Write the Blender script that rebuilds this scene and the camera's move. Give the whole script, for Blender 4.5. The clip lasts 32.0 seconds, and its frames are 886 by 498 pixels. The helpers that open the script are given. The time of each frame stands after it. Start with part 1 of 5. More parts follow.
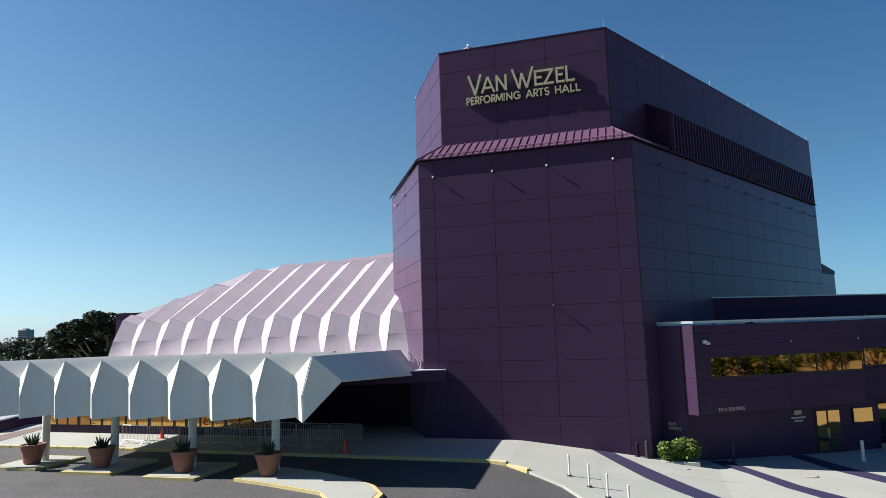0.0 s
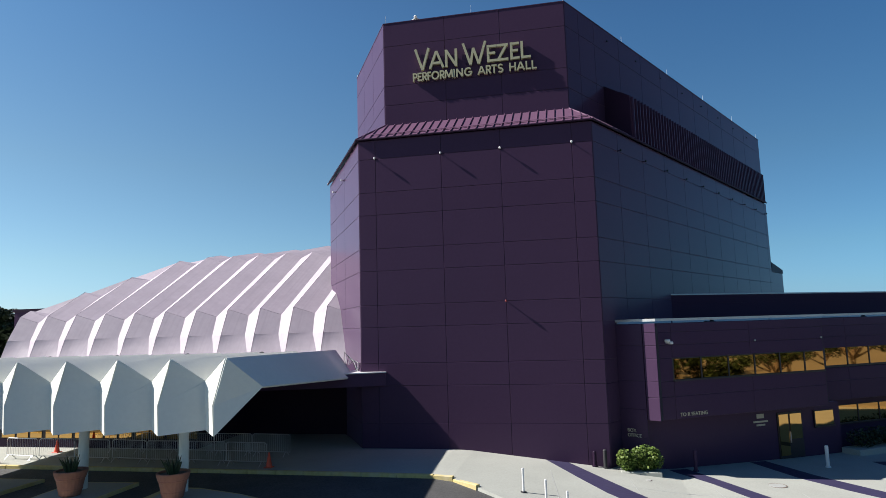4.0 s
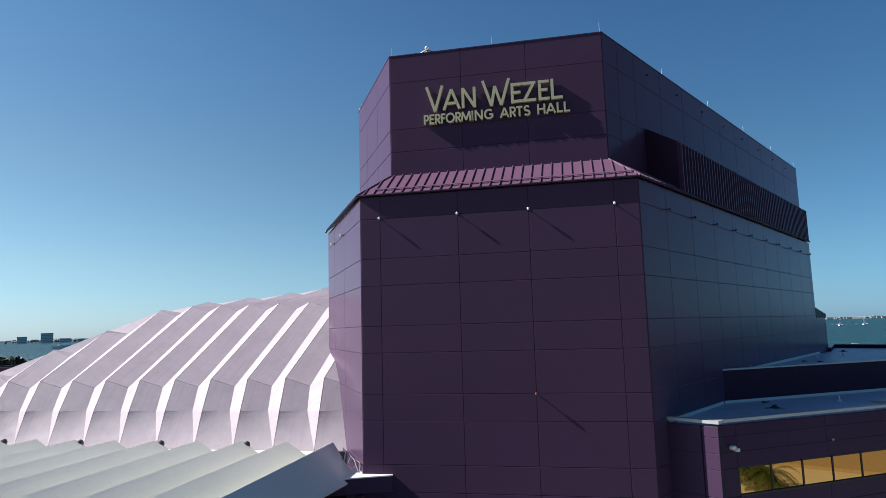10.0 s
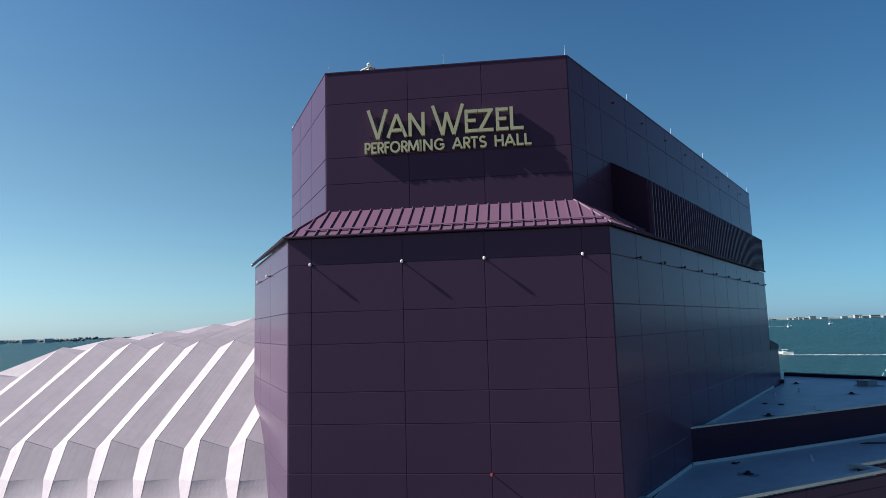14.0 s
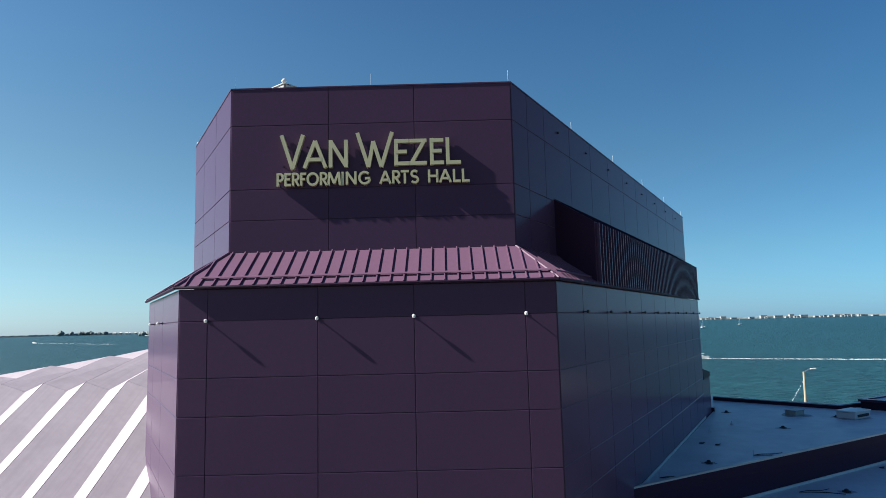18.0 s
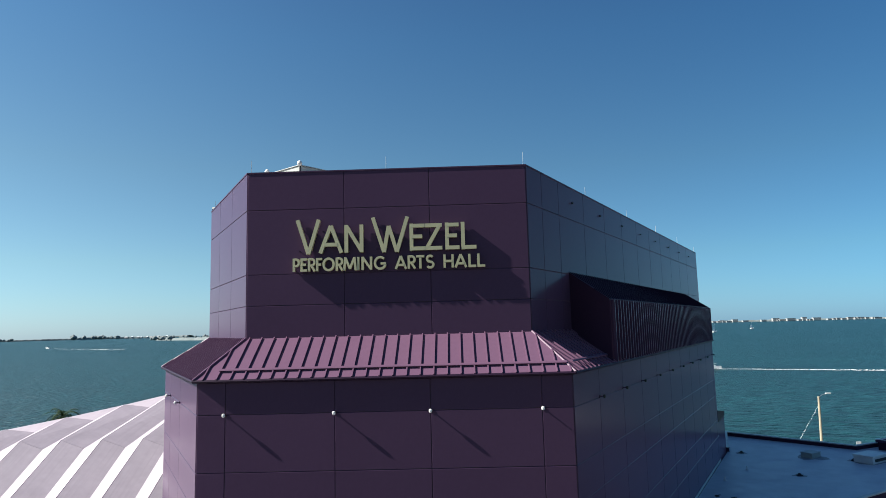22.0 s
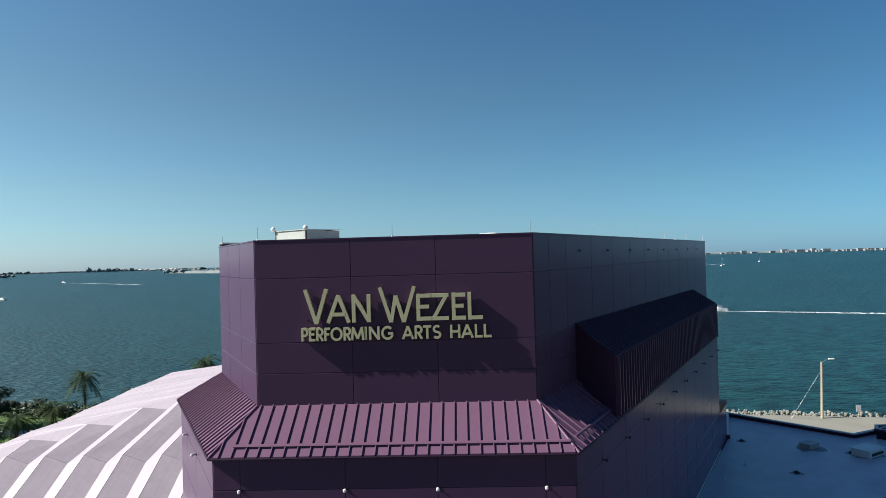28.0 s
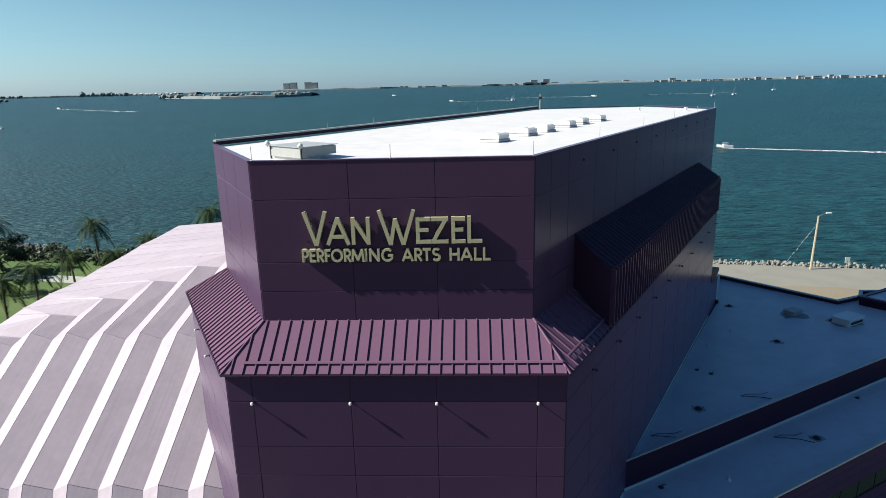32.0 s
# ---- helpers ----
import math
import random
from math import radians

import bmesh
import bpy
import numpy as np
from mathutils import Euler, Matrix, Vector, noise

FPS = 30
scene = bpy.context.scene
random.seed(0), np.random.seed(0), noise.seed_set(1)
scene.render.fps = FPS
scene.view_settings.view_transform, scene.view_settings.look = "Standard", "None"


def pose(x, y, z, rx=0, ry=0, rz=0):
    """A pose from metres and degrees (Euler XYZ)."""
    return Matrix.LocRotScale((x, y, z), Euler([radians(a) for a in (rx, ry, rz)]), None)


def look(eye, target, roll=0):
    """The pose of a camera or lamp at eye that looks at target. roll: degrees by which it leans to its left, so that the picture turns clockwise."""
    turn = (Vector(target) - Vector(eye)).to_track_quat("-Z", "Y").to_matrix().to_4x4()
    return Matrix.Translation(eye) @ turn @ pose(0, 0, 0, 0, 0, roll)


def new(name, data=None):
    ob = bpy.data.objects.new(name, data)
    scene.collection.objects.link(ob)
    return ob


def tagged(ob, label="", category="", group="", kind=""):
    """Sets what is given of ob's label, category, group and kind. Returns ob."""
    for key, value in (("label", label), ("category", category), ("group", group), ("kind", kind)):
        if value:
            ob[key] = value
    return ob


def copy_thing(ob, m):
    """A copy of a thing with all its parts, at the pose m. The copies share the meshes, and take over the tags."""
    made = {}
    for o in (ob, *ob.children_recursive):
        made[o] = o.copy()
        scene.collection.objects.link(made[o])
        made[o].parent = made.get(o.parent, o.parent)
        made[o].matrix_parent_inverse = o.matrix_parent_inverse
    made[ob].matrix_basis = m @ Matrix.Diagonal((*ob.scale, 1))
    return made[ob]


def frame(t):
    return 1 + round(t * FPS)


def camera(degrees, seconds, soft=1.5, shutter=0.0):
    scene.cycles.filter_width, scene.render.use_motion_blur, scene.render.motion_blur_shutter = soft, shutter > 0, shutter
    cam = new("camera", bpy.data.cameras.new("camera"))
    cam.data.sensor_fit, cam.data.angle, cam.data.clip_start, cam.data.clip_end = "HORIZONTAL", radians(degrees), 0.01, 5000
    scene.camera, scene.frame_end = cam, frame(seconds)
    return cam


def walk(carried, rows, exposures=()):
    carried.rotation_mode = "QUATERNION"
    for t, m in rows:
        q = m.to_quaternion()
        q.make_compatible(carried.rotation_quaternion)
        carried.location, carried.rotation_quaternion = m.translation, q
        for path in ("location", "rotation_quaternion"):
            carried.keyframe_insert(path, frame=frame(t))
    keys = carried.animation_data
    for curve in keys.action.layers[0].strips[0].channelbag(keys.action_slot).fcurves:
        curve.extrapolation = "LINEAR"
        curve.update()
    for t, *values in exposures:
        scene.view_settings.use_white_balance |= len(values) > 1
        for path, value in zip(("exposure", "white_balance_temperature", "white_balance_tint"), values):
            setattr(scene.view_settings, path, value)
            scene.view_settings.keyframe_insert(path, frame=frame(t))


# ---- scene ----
cam = camera(69.6, 32.0, soft=0.6)
PATH = [
    (0, (11.538, -37.202, 7.132), (10.97, -35.299, 7.378), -1.8),
    (0.5, (11.498, -36.683, 7.038), (10.947, -34.776, 7.282), -1.6),
    (1, (11.486, -36.174, 6.943), (11.033, -34.241, 7.184), -1.6),
    (1.5, (11.353, -35.651, 6.824), (10.935, -33.71, 7.066), -1.7),
    (2, (11.179, -35.289, 6.769), (10.764, -33.347, 7.009), -1.7),
    (2.5, (11.027, -34.862, 6.716), (10.618, -32.919, 6.954), -1.6),
    (4.5, (10.453, -33.18, 7.247), (10.054, -31.235, 7.489), -1.7),
    (5, (10.256, -32.834, 7.558), (9.858, -30.889, 7.798), -1.7),
    (6, (9.973, -32.024, 8.141), (9.572, -30.08, 8.384), -1.7),
    (7, (9.708, -31.244, 8.804), (9.304, -29.301, 9.047), -1.6),
    (8, (9.458, -30.459, 9.564), (9.054, -28.515, 9.809), -1.7),
    (9, (9.296, -29.618, 10.405), (8.89, -27.675, 10.649), -1.6),
    (10, (9.025, -28.814, 11.201), (8.619, -26.872, 11.447), -1.6),
    (11, (8.807, -27.984, 11.925), (8.407, -26.04, 12.172), -1.6),
    (11.5, (8.769, -27.542, 12.212), (8.417, -25.588, 12.456), -1.6),
    (12, (8.714, -27.072, 12.447), (8.383, -25.115, 12.693), -1.6),
    (13, (8.519, -25.988, 13.093), (8.247, -24.022, 13.337), -1.6),
    (14, (8.342, -25.064, 13.812), (8.11, -23.093, 14.055), -1.6),
    (14.5, (8.226, -24.586, 14.222), (8.052, -22.608, 14.464), -1.5),
    (15, (8.175, -24.121, 14.563), (8.087, -22.138, 14.804), -1.5),
    (15.5, (8.142, -23.74, 14.882), (8.13, -21.755, 15.121), -1.5),
    (17.5, (8.191, -22.164, 15.957), (8.185, -20.178, 16.192), -1.5),
    (18, (8.21, -21.824, 16.184), (8.197, -19.838, 16.416), -1.4),
    (18.5, (8.174, -21.485, 16.382), (8.159, -19.499, 16.618), -1.4),
    (19, (8.044, -21.378, 16.73), (8.027, -19.392, 16.967), -1.5),
    (19.5, (7.968, -21.406, 17.09), (7.947, -19.42, 17.329), -1.5),
    (20, (7.926, -21.544, 17.524), (7.901, -19.559, 17.763), -1.5),
    (20.5, (7.914, -21.694, 17.942), (7.885, -19.708, 18.182), -1.5),
    (21, (7.951, -21.86, 18.415), (7.916, -19.874, 18.653), -1.4),
    (21.5, (7.999, -22.0, 18.833), (7.962, -20.015, 19.073), -1.5),
    (22, (8.059, -22.209, 19.267), (8.017, -20.224, 19.509), -1.5),
    (22.5, (8.083, -22.33, 19.685), (8.038, -20.345, 19.928), -1.5),
    (23, (8.11, -22.481, 20.122), (8.062, -20.497, 20.366), -1.5),
    (23.5, (8.154, -22.516, 20.534), (8.105, -20.532, 20.78), -1.5),
    (24, (8.192, -22.587, 20.934), (8.141, -20.604, 21.183), -1.5),
    (24.5, (8.194, -22.636, 21.381), (8.139, -20.652, 21.629), -1.5),
    (25, (8.22, -22.674, 21.782), (8.165, -20.691, 22.035), -1.7),
    (25.5, (8.235, -22.672, 22.215), (8.177, -20.688, 22.458), -1.7),
    (27.5, (8.318, -22.605, 24.07), (8.25, -20.616, 24.262), -1.65),
    (28, (8.286, -22.571, 24.541), (8.211, -20.573, 24.569), -1.6),
    (28.5, (8.287, -22.564, 25.019), (8.206, -20.57, 24.879), -1.6),
    (29, (8.286, -22.509, 25.481), (8.201, -20.534, 25.181), -1.6),
    (29.5, (8.291, -22.35, 25.974), (8.203, -20.405, 25.514), -1.5),
    (30, (8.337, -22.256, 26.421), (8.248, -20.322, 25.918), -1.5),
    (30.5, (8.363, -22.135, 26.852), (8.274, -20.202, 26.348), -1.4),
    (31, (8.445, -22.036, 27.316), (8.353, -20.103, 26.812), -1.4),
    (31.5, (8.446, -21.951, 27.745), (8.355, -20.018, 27.24), -1.4),
    (32, (8.459, -21.854, 28.12), (8.365, -19.921, 27.615), -1.4),
]
walk(cam, [(t, look(eye, target, roll)) for t, eye, target, roll in PATH], exposures=((0.0, 1.09, 6500, 13), (8.0, 1.10, 6500, 13), (12.0, 1.01, 6510, 11), (15.0, 1.10, 6520, 8), (19.0, 1.22, 6560, 8), (24.0, 1.14, 6600, 8), (28.0, 1.02, 6630, 8), (32.0, 1.03, 6660, 8)))

# ---- world, sun and exposure ----
SUN = Vector((-1.0, -0.12, 0.80)).normalized()
world = bpy.data.worlds.new("sky")
scene.world = world
world.use_nodes = True
wt = world.node_tree
sky = wt.nodes.new("ShaderNodeTexSky")
sky.sky_type = "NISHITA"
sky.sun_disc = False
sky.sun_elevation = math.asin(SUN.z)
sky.sun_rotation = math.atan2(SUN.x, SUN.y)
sky.altitude = 10
sky.air_density = 1.0
sky.dust_density = 0.3
sky.ozone_density = 5.0
tint = wt.nodes.new("ShaderNodeMix")
tint.data_type, tint.blend_type = "RGBA", "MULTIPLY"
tint.inputs[0].default_value = 1.0
wt.links.new(sky.outputs[0], tint.inputs[6])
wco, wsep = wt.nodes.new("ShaderNodeTexCoord"), wt.nodes.new("ShaderNodeSeparateXYZ")
wt.links.new(wco.outputs["Generated"], wsep.inputs[0])
# the sky's colour by height, and its glow on the sunward side
high = wt.nodes.new("ShaderNodeValToRGB")
stops = high.color_ramp.elements
stops[1].position, stops[1].color = 0.9, (0.20, 0.32, 0.50, 1)
stops[0].color = (0.31, 0.48, 0.78, 1)
for at, colour in ((0.045, (0.335, 0.49, 0.66)), (0.10, (0.365, 0.50, 0.57)), (0.24, (0.36, 0.485, 0.51)), (0.42, (0.305, 0.475, 0.55))):
    stops.new(at).color = (*colour, 1)
wt.links.new(wsep.outputs[2], high.inputs[0])
turn_, glow = wt.nodes.new("ShaderNodeMapRange"), wt.nodes.new("ShaderNodeMix")
turn_.inputs[1].default_value, turn_.inputs[2].default_value = -0.8, 0.8
glow.data_type = "RGBA"
glow.inputs[6].default_value, glow.inputs[7].default_value = (1.6, 1.35, 1.15, 1), (0.62, 0.88, 0.98, 1)
wt.links.new(wsep.outputs[0], turn_.inputs[0])
wt.links.new(turn_.outputs[0], glow.inputs[0])
both = wt.nodes.new("ShaderNodeMix")
both.data_type, both.blend_type = "RGBA", "MULTIPLY"
both.inputs[0].default_value = 1.0
wt.links.new(high.outputs[0], both.inputs[6])
wt.links.new(glow.outputs[2], both.inputs[7])
wt.links.new(both.outputs[2], tint.inputs[7])
wt.links.new(tint.outputs[2], wt.nodes["Background"].inputs[0])
wt.nodes["Background"].inputs[1].default_value = 0.083
lamp = bpy.data.lights.new("sun", "SUN")
lamp.energy, lamp.angle, lamp.color = 5.0, radians(0.53), (1.0, 0.97, 0.92)
new("sun", lamp).matrix_world = look(SUN * 200, (0, 0, 0))


# ---- materials ----
def material(name, colour, rough=0.6, metal=0.0, grain=0.06, scale=6.0, stain=0.0, stain_scale=0.35, bump=0.0,
             bump_scale=40.0, spec=0.5, per_piece=0.0, coat=0.0, second=None, sheen=0.0, streak=0.0):
    """A paint or mineral surface: fine grain, large stains, relief, and a small change from piece to piece."""
    m = bpy.data.materials.new(name)
    m.use_nodes = True
    nt = m.node_tree
    bs = nt.nodes["Principled BSDF"]
    L = nt.links.new
    co = nt.nodes.new("ShaderNodeNewGeometry")

    def noise_tex(s, detail=6):
        n = nt.nodes.new("ShaderNodeTexNoise")
        n.inputs["Scale"].default_value, n.inputs["Detail"].default_value = s, detail
        L(co.outputs["Position"], n.inputs["Vector"])
        return n.outputs["Fac"]

    def mix(a, b, fac, mode="MIX"):
        x = nt.nodes.new("ShaderNodeMix")
        x.data_type, x.blend_type = "RGBA", mode
        for sock, v in ((x.inputs[6], a), (x.inputs[7], b), (x.inputs[0], fac)):
            if isinstance(v, (int, float)):
                sock.default_value = v
            elif isinstance(v, tuple):
                sock.default_value = (*v, 1)
            else:
                L(v, sock)
        return x.outputs[2]

    def span(v, lo, hi, a, b):
        r = nt.nodes.new("ShaderNodeMapRange")
        r.inputs[1].default_value, r.inputs[2].default_value, r.inputs[3].default_value, r.inputs[4].default_value = lo, hi, a, b
        L(v, r.inputs[0])
        return r.outputs[0]

    dark = tuple(c * 0.45 for c in colour)
    col = mix(colour, dark, span(noise_tex(scale), 0.35, 0.75, 0.0, grain * 4))
    if stain:
        other = second or tuple(c * 0.55 for c in colour)
        col = mix(col, other, span(noise_tex(stain_scale, 9), 0.42, 0.72, 0.0, stain))
    if streak:
        sc = nt.nodes.new("ShaderNodeMapping")
        sc.inputs["Scale"].default_value = (4.0, 0.10, 0.10)
        L(co.outputs["Position"], sc.inputs[0])
        sn = nt.nodes.new("ShaderNodeTexNoise")
        sn.inputs["Scale"].default_value, sn.inputs["Detail"].default_value = 1.6, 8
        L(sc.outputs[0], sn.inputs["Vector"])
        col = mix(col, tuple(c * 0.6 for c in colour), span(sn.outputs["Fac"], 0.48, 0.72, 0.0, streak))
    if per_piece:
        info = nt.nodes.new("ShaderNodeObjectInfo")
        col = mix(col, tuple(min(1, c * 1.9) for c in colour), span(info.outputs["Random"], 0, 1, 0, per_piece))
    L(col, bs.inputs["Base Color"])
    bs.inputs["Roughness"].default_value, bs.inputs["Metallic"].default_value = rough, metal
    rv = 0.08 if spec > 0.3 else 0.02
    rr = span(noise_tex(stain_scale * 3), 0.3, 0.7, max(0.02, rough - rv), min(1, rough + rv))
    L(rr, bs.inputs["Roughness"])
    bs.inputs["Specular IOR Level"].default_value = spec
    bs.inputs["Sheen Weight"].default_value, bs.inputs["Sheen Roughness"].default_value = sheen, 0.3
    bs.inputs["Sheen Tint"].default_value = (1.0, 0.66, 0.92, 1)
    bs.inputs["Coat Weight"].default_value = coat
    bs.inputs["Coat Roughness"].default_value = 0.25
    if bump:
        b = nt.nodes.new("ShaderNodeBump")
        b.inputs["Strength"].default_value, b.inputs["Distance"].default_value = bump, 0.02
        L(noise_tex(bump_scale, 8), b.inputs["Height"])
        L(b.outputs[0], bs.inputs["Normal"])
    return m


PURPLE = material("purple_metal_panel", (0.053, 0.030, 0.060), rough=0.22, grain=0.03, stain=0.12, stain_scale=0.3, per_piece=0.05, spec=0.06, sheen=0.28)
# Darker copy of the panel purple, with the shade of those sides in its colour.
PURPLE_SHADED = material("shaded_purple_metal", (0.042, 0.021, 0.042), rough=0.5, spec=0.04, grain=0.03, stain=0.1)
PURPLE_ROOF = material("purple_standing_seam", (0.128, 0.068, 0.112), rough=0.4, spec=0.15, grain=0.03, stain=0.1)
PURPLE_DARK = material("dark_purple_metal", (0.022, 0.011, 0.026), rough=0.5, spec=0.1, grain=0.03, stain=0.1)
JOINT = material("joint_sealant", (0.014, 0.009, 0.018), rough=0.7)
SHELL = material("shell_paint", (0.35, 0.30, 0.34), streak=0.25, rough=0.7, grain=0.04, scale=3.0, stain=0.22, stain_scale=0.6, bump=0.15, bump_scale=25)
CREAM = material("canopy_paint", (0.69, 0.70, 0.62), rough=0.65, grain=0.02, stain=0.12, stain_scale=0.25, bump=0.1)
MEMBRANE = material("white_roof_membrane", (0.56, 0.55, 0.54), rough=0.5, grain=0.03, scale=2.0, stain=0.12, stain_scale=0.4, bump=0.1)
# Membrane copy for the shaded roofs: their shade in the base, plus grime.
ROOF_GREY = material("shade_toned_dirty_membrane", (0.53, 0.53, 0.55), rough=0.45, grain=0.04, scale=2.0, stain=0.3, stain_scale=0.35, bump=0.15, bump_scale=12)
COPING = material("grey_metal_coping", (0.42, 0.43, 0.42), rough=0.4, metal=0.3, grain=0.04)
ASPHALT = material("asphalt", (0.072, 0.072, 0.070), rough=0.9, grain=0.24, scale=9, stain=0.75, stain_scale=0.35, bump=0.5, bump_scale=120)
CONCRETE = material("pale_concrete", (0.325, 0.335, 0.295), rough=0.85, grain=0.06, scale=12, stain=0.25, stain_scale=0.3, bump=0.2, bump_scale=80)
KERB = material("yellow_kerb_paint", (0.52, 0.42, 0.16), rough=0.8, grain=0.1, stain=0.35, stain_scale=2.0, second=(0.5, 0.47, 0.4))
STRIPE = material("purple_paving_paint", (0.019, 0.014, 0.055), rough=0.8, grain=0.06, stain=0.2, stain_scale=1.5)
GRASS = material("lawn", (0.048, 0.105, 0.011), rough=0.95, grain=0.14, scale=2.0, stain=0.35, stain_scale=0.12, bump=0.6, bump_scale=30, second=(0.12, 0.12, 0.05))
SOIL = material("sandy_ground", (0.20, 0.17, 0.12), rough=0.95, grain=0.1, stain=0.4, stain_scale=0.05, bump=0.3)
BRICKWALK = material("brown_paving", (0.16, 0.115, 0.095), rough=0.85, grain=0.15, scale=10, stain=0.4, stain_scale=0.8, bump=0.3)
TERRACOTTA = material("terracotta", (0.29, 0.12, 0.075), rough=0.75, grain=0.06, stain=0.2, stain_scale=3)
STEEL = material("galvanised_steel", (0.55, 0.56, 0.57), rough=0.35, metal=0.9, grain=0.05)
WHITE_METAL = material("white_metal", (0.62, 0.62, 0.60), rough=0.4, grain=0.03)
GREY_METAL = material("grey_metal", (0.34, 0.35, 0.33), rough=0.5, grain=0.05, stain=0.15, stain_scale=2)
BLACK = material("black_rubber", (0.02, 0.02, 0.022), rough=0.7)
ORANGE = material("orange_plastic", (0.75, 0.07, 0.02), rough=0.5)
RED_LENS = material("dull_red_lens", (0.22, 0.025, 0.03), rough=0.4)
LETTER = material("gold_letter_metal", (0.40, 0.38, 0.23), rough=0.38, metal=0.1, grain=0.03)
GOLD_TEXT = material("small_gold_letters", (0.46, 0.41, 0.29), rough=0.5, metal=0.0)
FRAME_DARK = material("bronze_frame", (0.03, 0.026, 0.028), rough=0.4, metal=0.4)
LEAF = material("hedge_leaf", (0.085, 0.14, 0.022), rough=0.55, grain=0.1, scale=5, stain=0.5, stain_scale=2.0, second=(0.20, 0.26, 0.05))
LEAF_DARK = material("tree_leaf", (0.020, 0.040, 0.012), rough=0.6, grain=0.1, scale=1, stain=0.5, stain_scale=0.3, second=(0.045, 0.07, 0.018))
PALM_LEAF = material("palm_leaf", (0.018, 0.038, 0.009), rough=0.8, spec=0.15, grain=0.1, stain=0.4, stain_scale=0.5, second=(0.045, 0.06, 0.018))
BARK = material("bark", (0.17, 0.13, 0.10), rough=0.9, grain=0.12, scale=10, bump=0.5)
ROOF_STAIN = material("roof_grime", (0.24, 0.24, 0.25), rough=0.6, grain=0.2, scale=5.0, stain=0.5, stain_scale=2.5, second=(0.38, 0.38, 0.39))
SAND = material("pale_shell_paving", (0.20, 0.195, 0.165), rough=0.9, grain=0.08, scale=8, stain=0.35, stain_scale=0.3, bump=0.2)
ROCK = material("riprap_rock", (0.19, 0.19, 0.165), rough=0.9, grain=0.1, stain=0.4, stain_scale=0.8, bump=0.6, bump_scale=8, per_piece=0.3)
ROCK_DARK = material("dark_shore_rock", (0.060, 0.057, 0.050), rough=0.85, grain=0.1, stain=0.4, stain_scale=0.8, bump=0.6, bump_scale=8, second=(0.13, 0.12, 0.10))
WOODPOLE = material("weathered_pole", (0.36, 0.32, 0.23), rough=0.8, grain=0.1)
FOAM = material("sea_foam", (0.8, 0.84, 0.84), rough=0.7)
# Haze over the bay is mixed into these two base colours.
HAZE_TREES = material("hazed_distant_trees", (0.17, 0.20, 0.20), rough=1.0, grain=0.1, scale=0.03, stain=0.4, stain_scale=0.01)
HAZE_WALL = material("hazed_distant_wall", (0.30, 0.31, 0.31), rough=0.9, grain=0.05, scale=0.1)


def glass(name, tint, rough=0.03):
    m = bpy.data.materials.new(name)
    m.use_nodes = True
    b = m.node_tree.nodes["Principled BSDF"]
    b.inputs["Base Color"].default_value = (*tint, 1)
    b.inputs["Metallic"].default_value, b.inputs["Roughness"].default_value = 1.0, rough
    return m


GLASS = glass("bronze_mirror_glass", (0.56, 0.34, 0.12))


def water():
    m = bpy.data.materials.new("bay_water")
    m.use_nodes = True
    nt = m.node_tree
    bs = nt.nodes["Principled BSDF"]
    L = nt.links.new
    co = nt.nodes.new("ShaderNodeTexCoord")
    mp = nt.nodes.new("ShaderNodeMapping")
    mp.inputs["Scale"].default_value = (0.50, 1.0, 1.0)
    mp.inputs["Rotation"].default_value = (0, 0, 0.35)
    L(co.outputs["Object"], mp.inputs[0])
    big = nt.nodes.new("ShaderNodeTexNoise")
    big.inputs["Scale"].default_value, big.inputs["Detail"].default_value = 0.012, 5
    L(mp.outputs[0], big.inputs["Vector"])
    ramp = nt.nodes.new("ShaderNodeValToRGB")
    ramp.color_ramp.elements[0].position, ramp.color_ramp.elements[1].position = 0.35, 0.7
    ramp.color_ramp.elements[0].color = (0.0045, 0.029, 0.032, 1)
    ramp.color_ramp.elements[1].color = (0.0072, 0.041, 0.045, 1)
    L(big.outputs["Fac"], ramp.inputs[0])
    mid = nt.nodes.new("ShaderNodeTexNoise")
    mid.inputs["Scale"].default_value, mid.inputs["Detail"].default_value = 0.5, 8
    L(mp.outputs[0], mid.inputs["Vector"])
    chop = nt.nodes.new("ShaderNodeMapRange")
    chop.inputs[1].default_value, chop.inputs[2].default_value, chop.inputs[3].default_value, chop.inputs[4].default_value = 0.36, 0.66, 0.45, 1.5
    L(mid.outputs["Fac"], chop.inputs[0])
    mul = nt.nodes.new("ShaderNodeMix")
    mul.data_type, mul.blend_type, mul.inputs[0].default_value = "RGBA", "MULTIPLY", 1.0
    L(ramp.outputs[0], mul.inputs[6])
    L(chop.outputs[0], mul.inputs[7])
    L(mul.outputs[2], bs.inputs["Base Color"])
    bs.inputs["Roughness"].default_value = 0.3
    bs.inputs["Specular IOR Level"].default_value = 0.22
    bs.inputs["IOR"].default_value = 1.33
    small = nt.nodes.new("ShaderNodeTexNoise")
    small.inputs["Scale"].default_value, small.inputs["Detail"].default_value = 0.8, 8
    L(mp.outputs[0], small.inputs["Vector"])
    b = nt.nodes.new("ShaderNodeBump")
    b.inputs["Strength"].default_value, b.inputs["Distance"].default_value = 1.0, 1.6
    L(small.outputs["Fac"], b.inputs["Height"])
    L(b.outputs[0], bs.inputs["Normal"])
    return m


WATER = water()


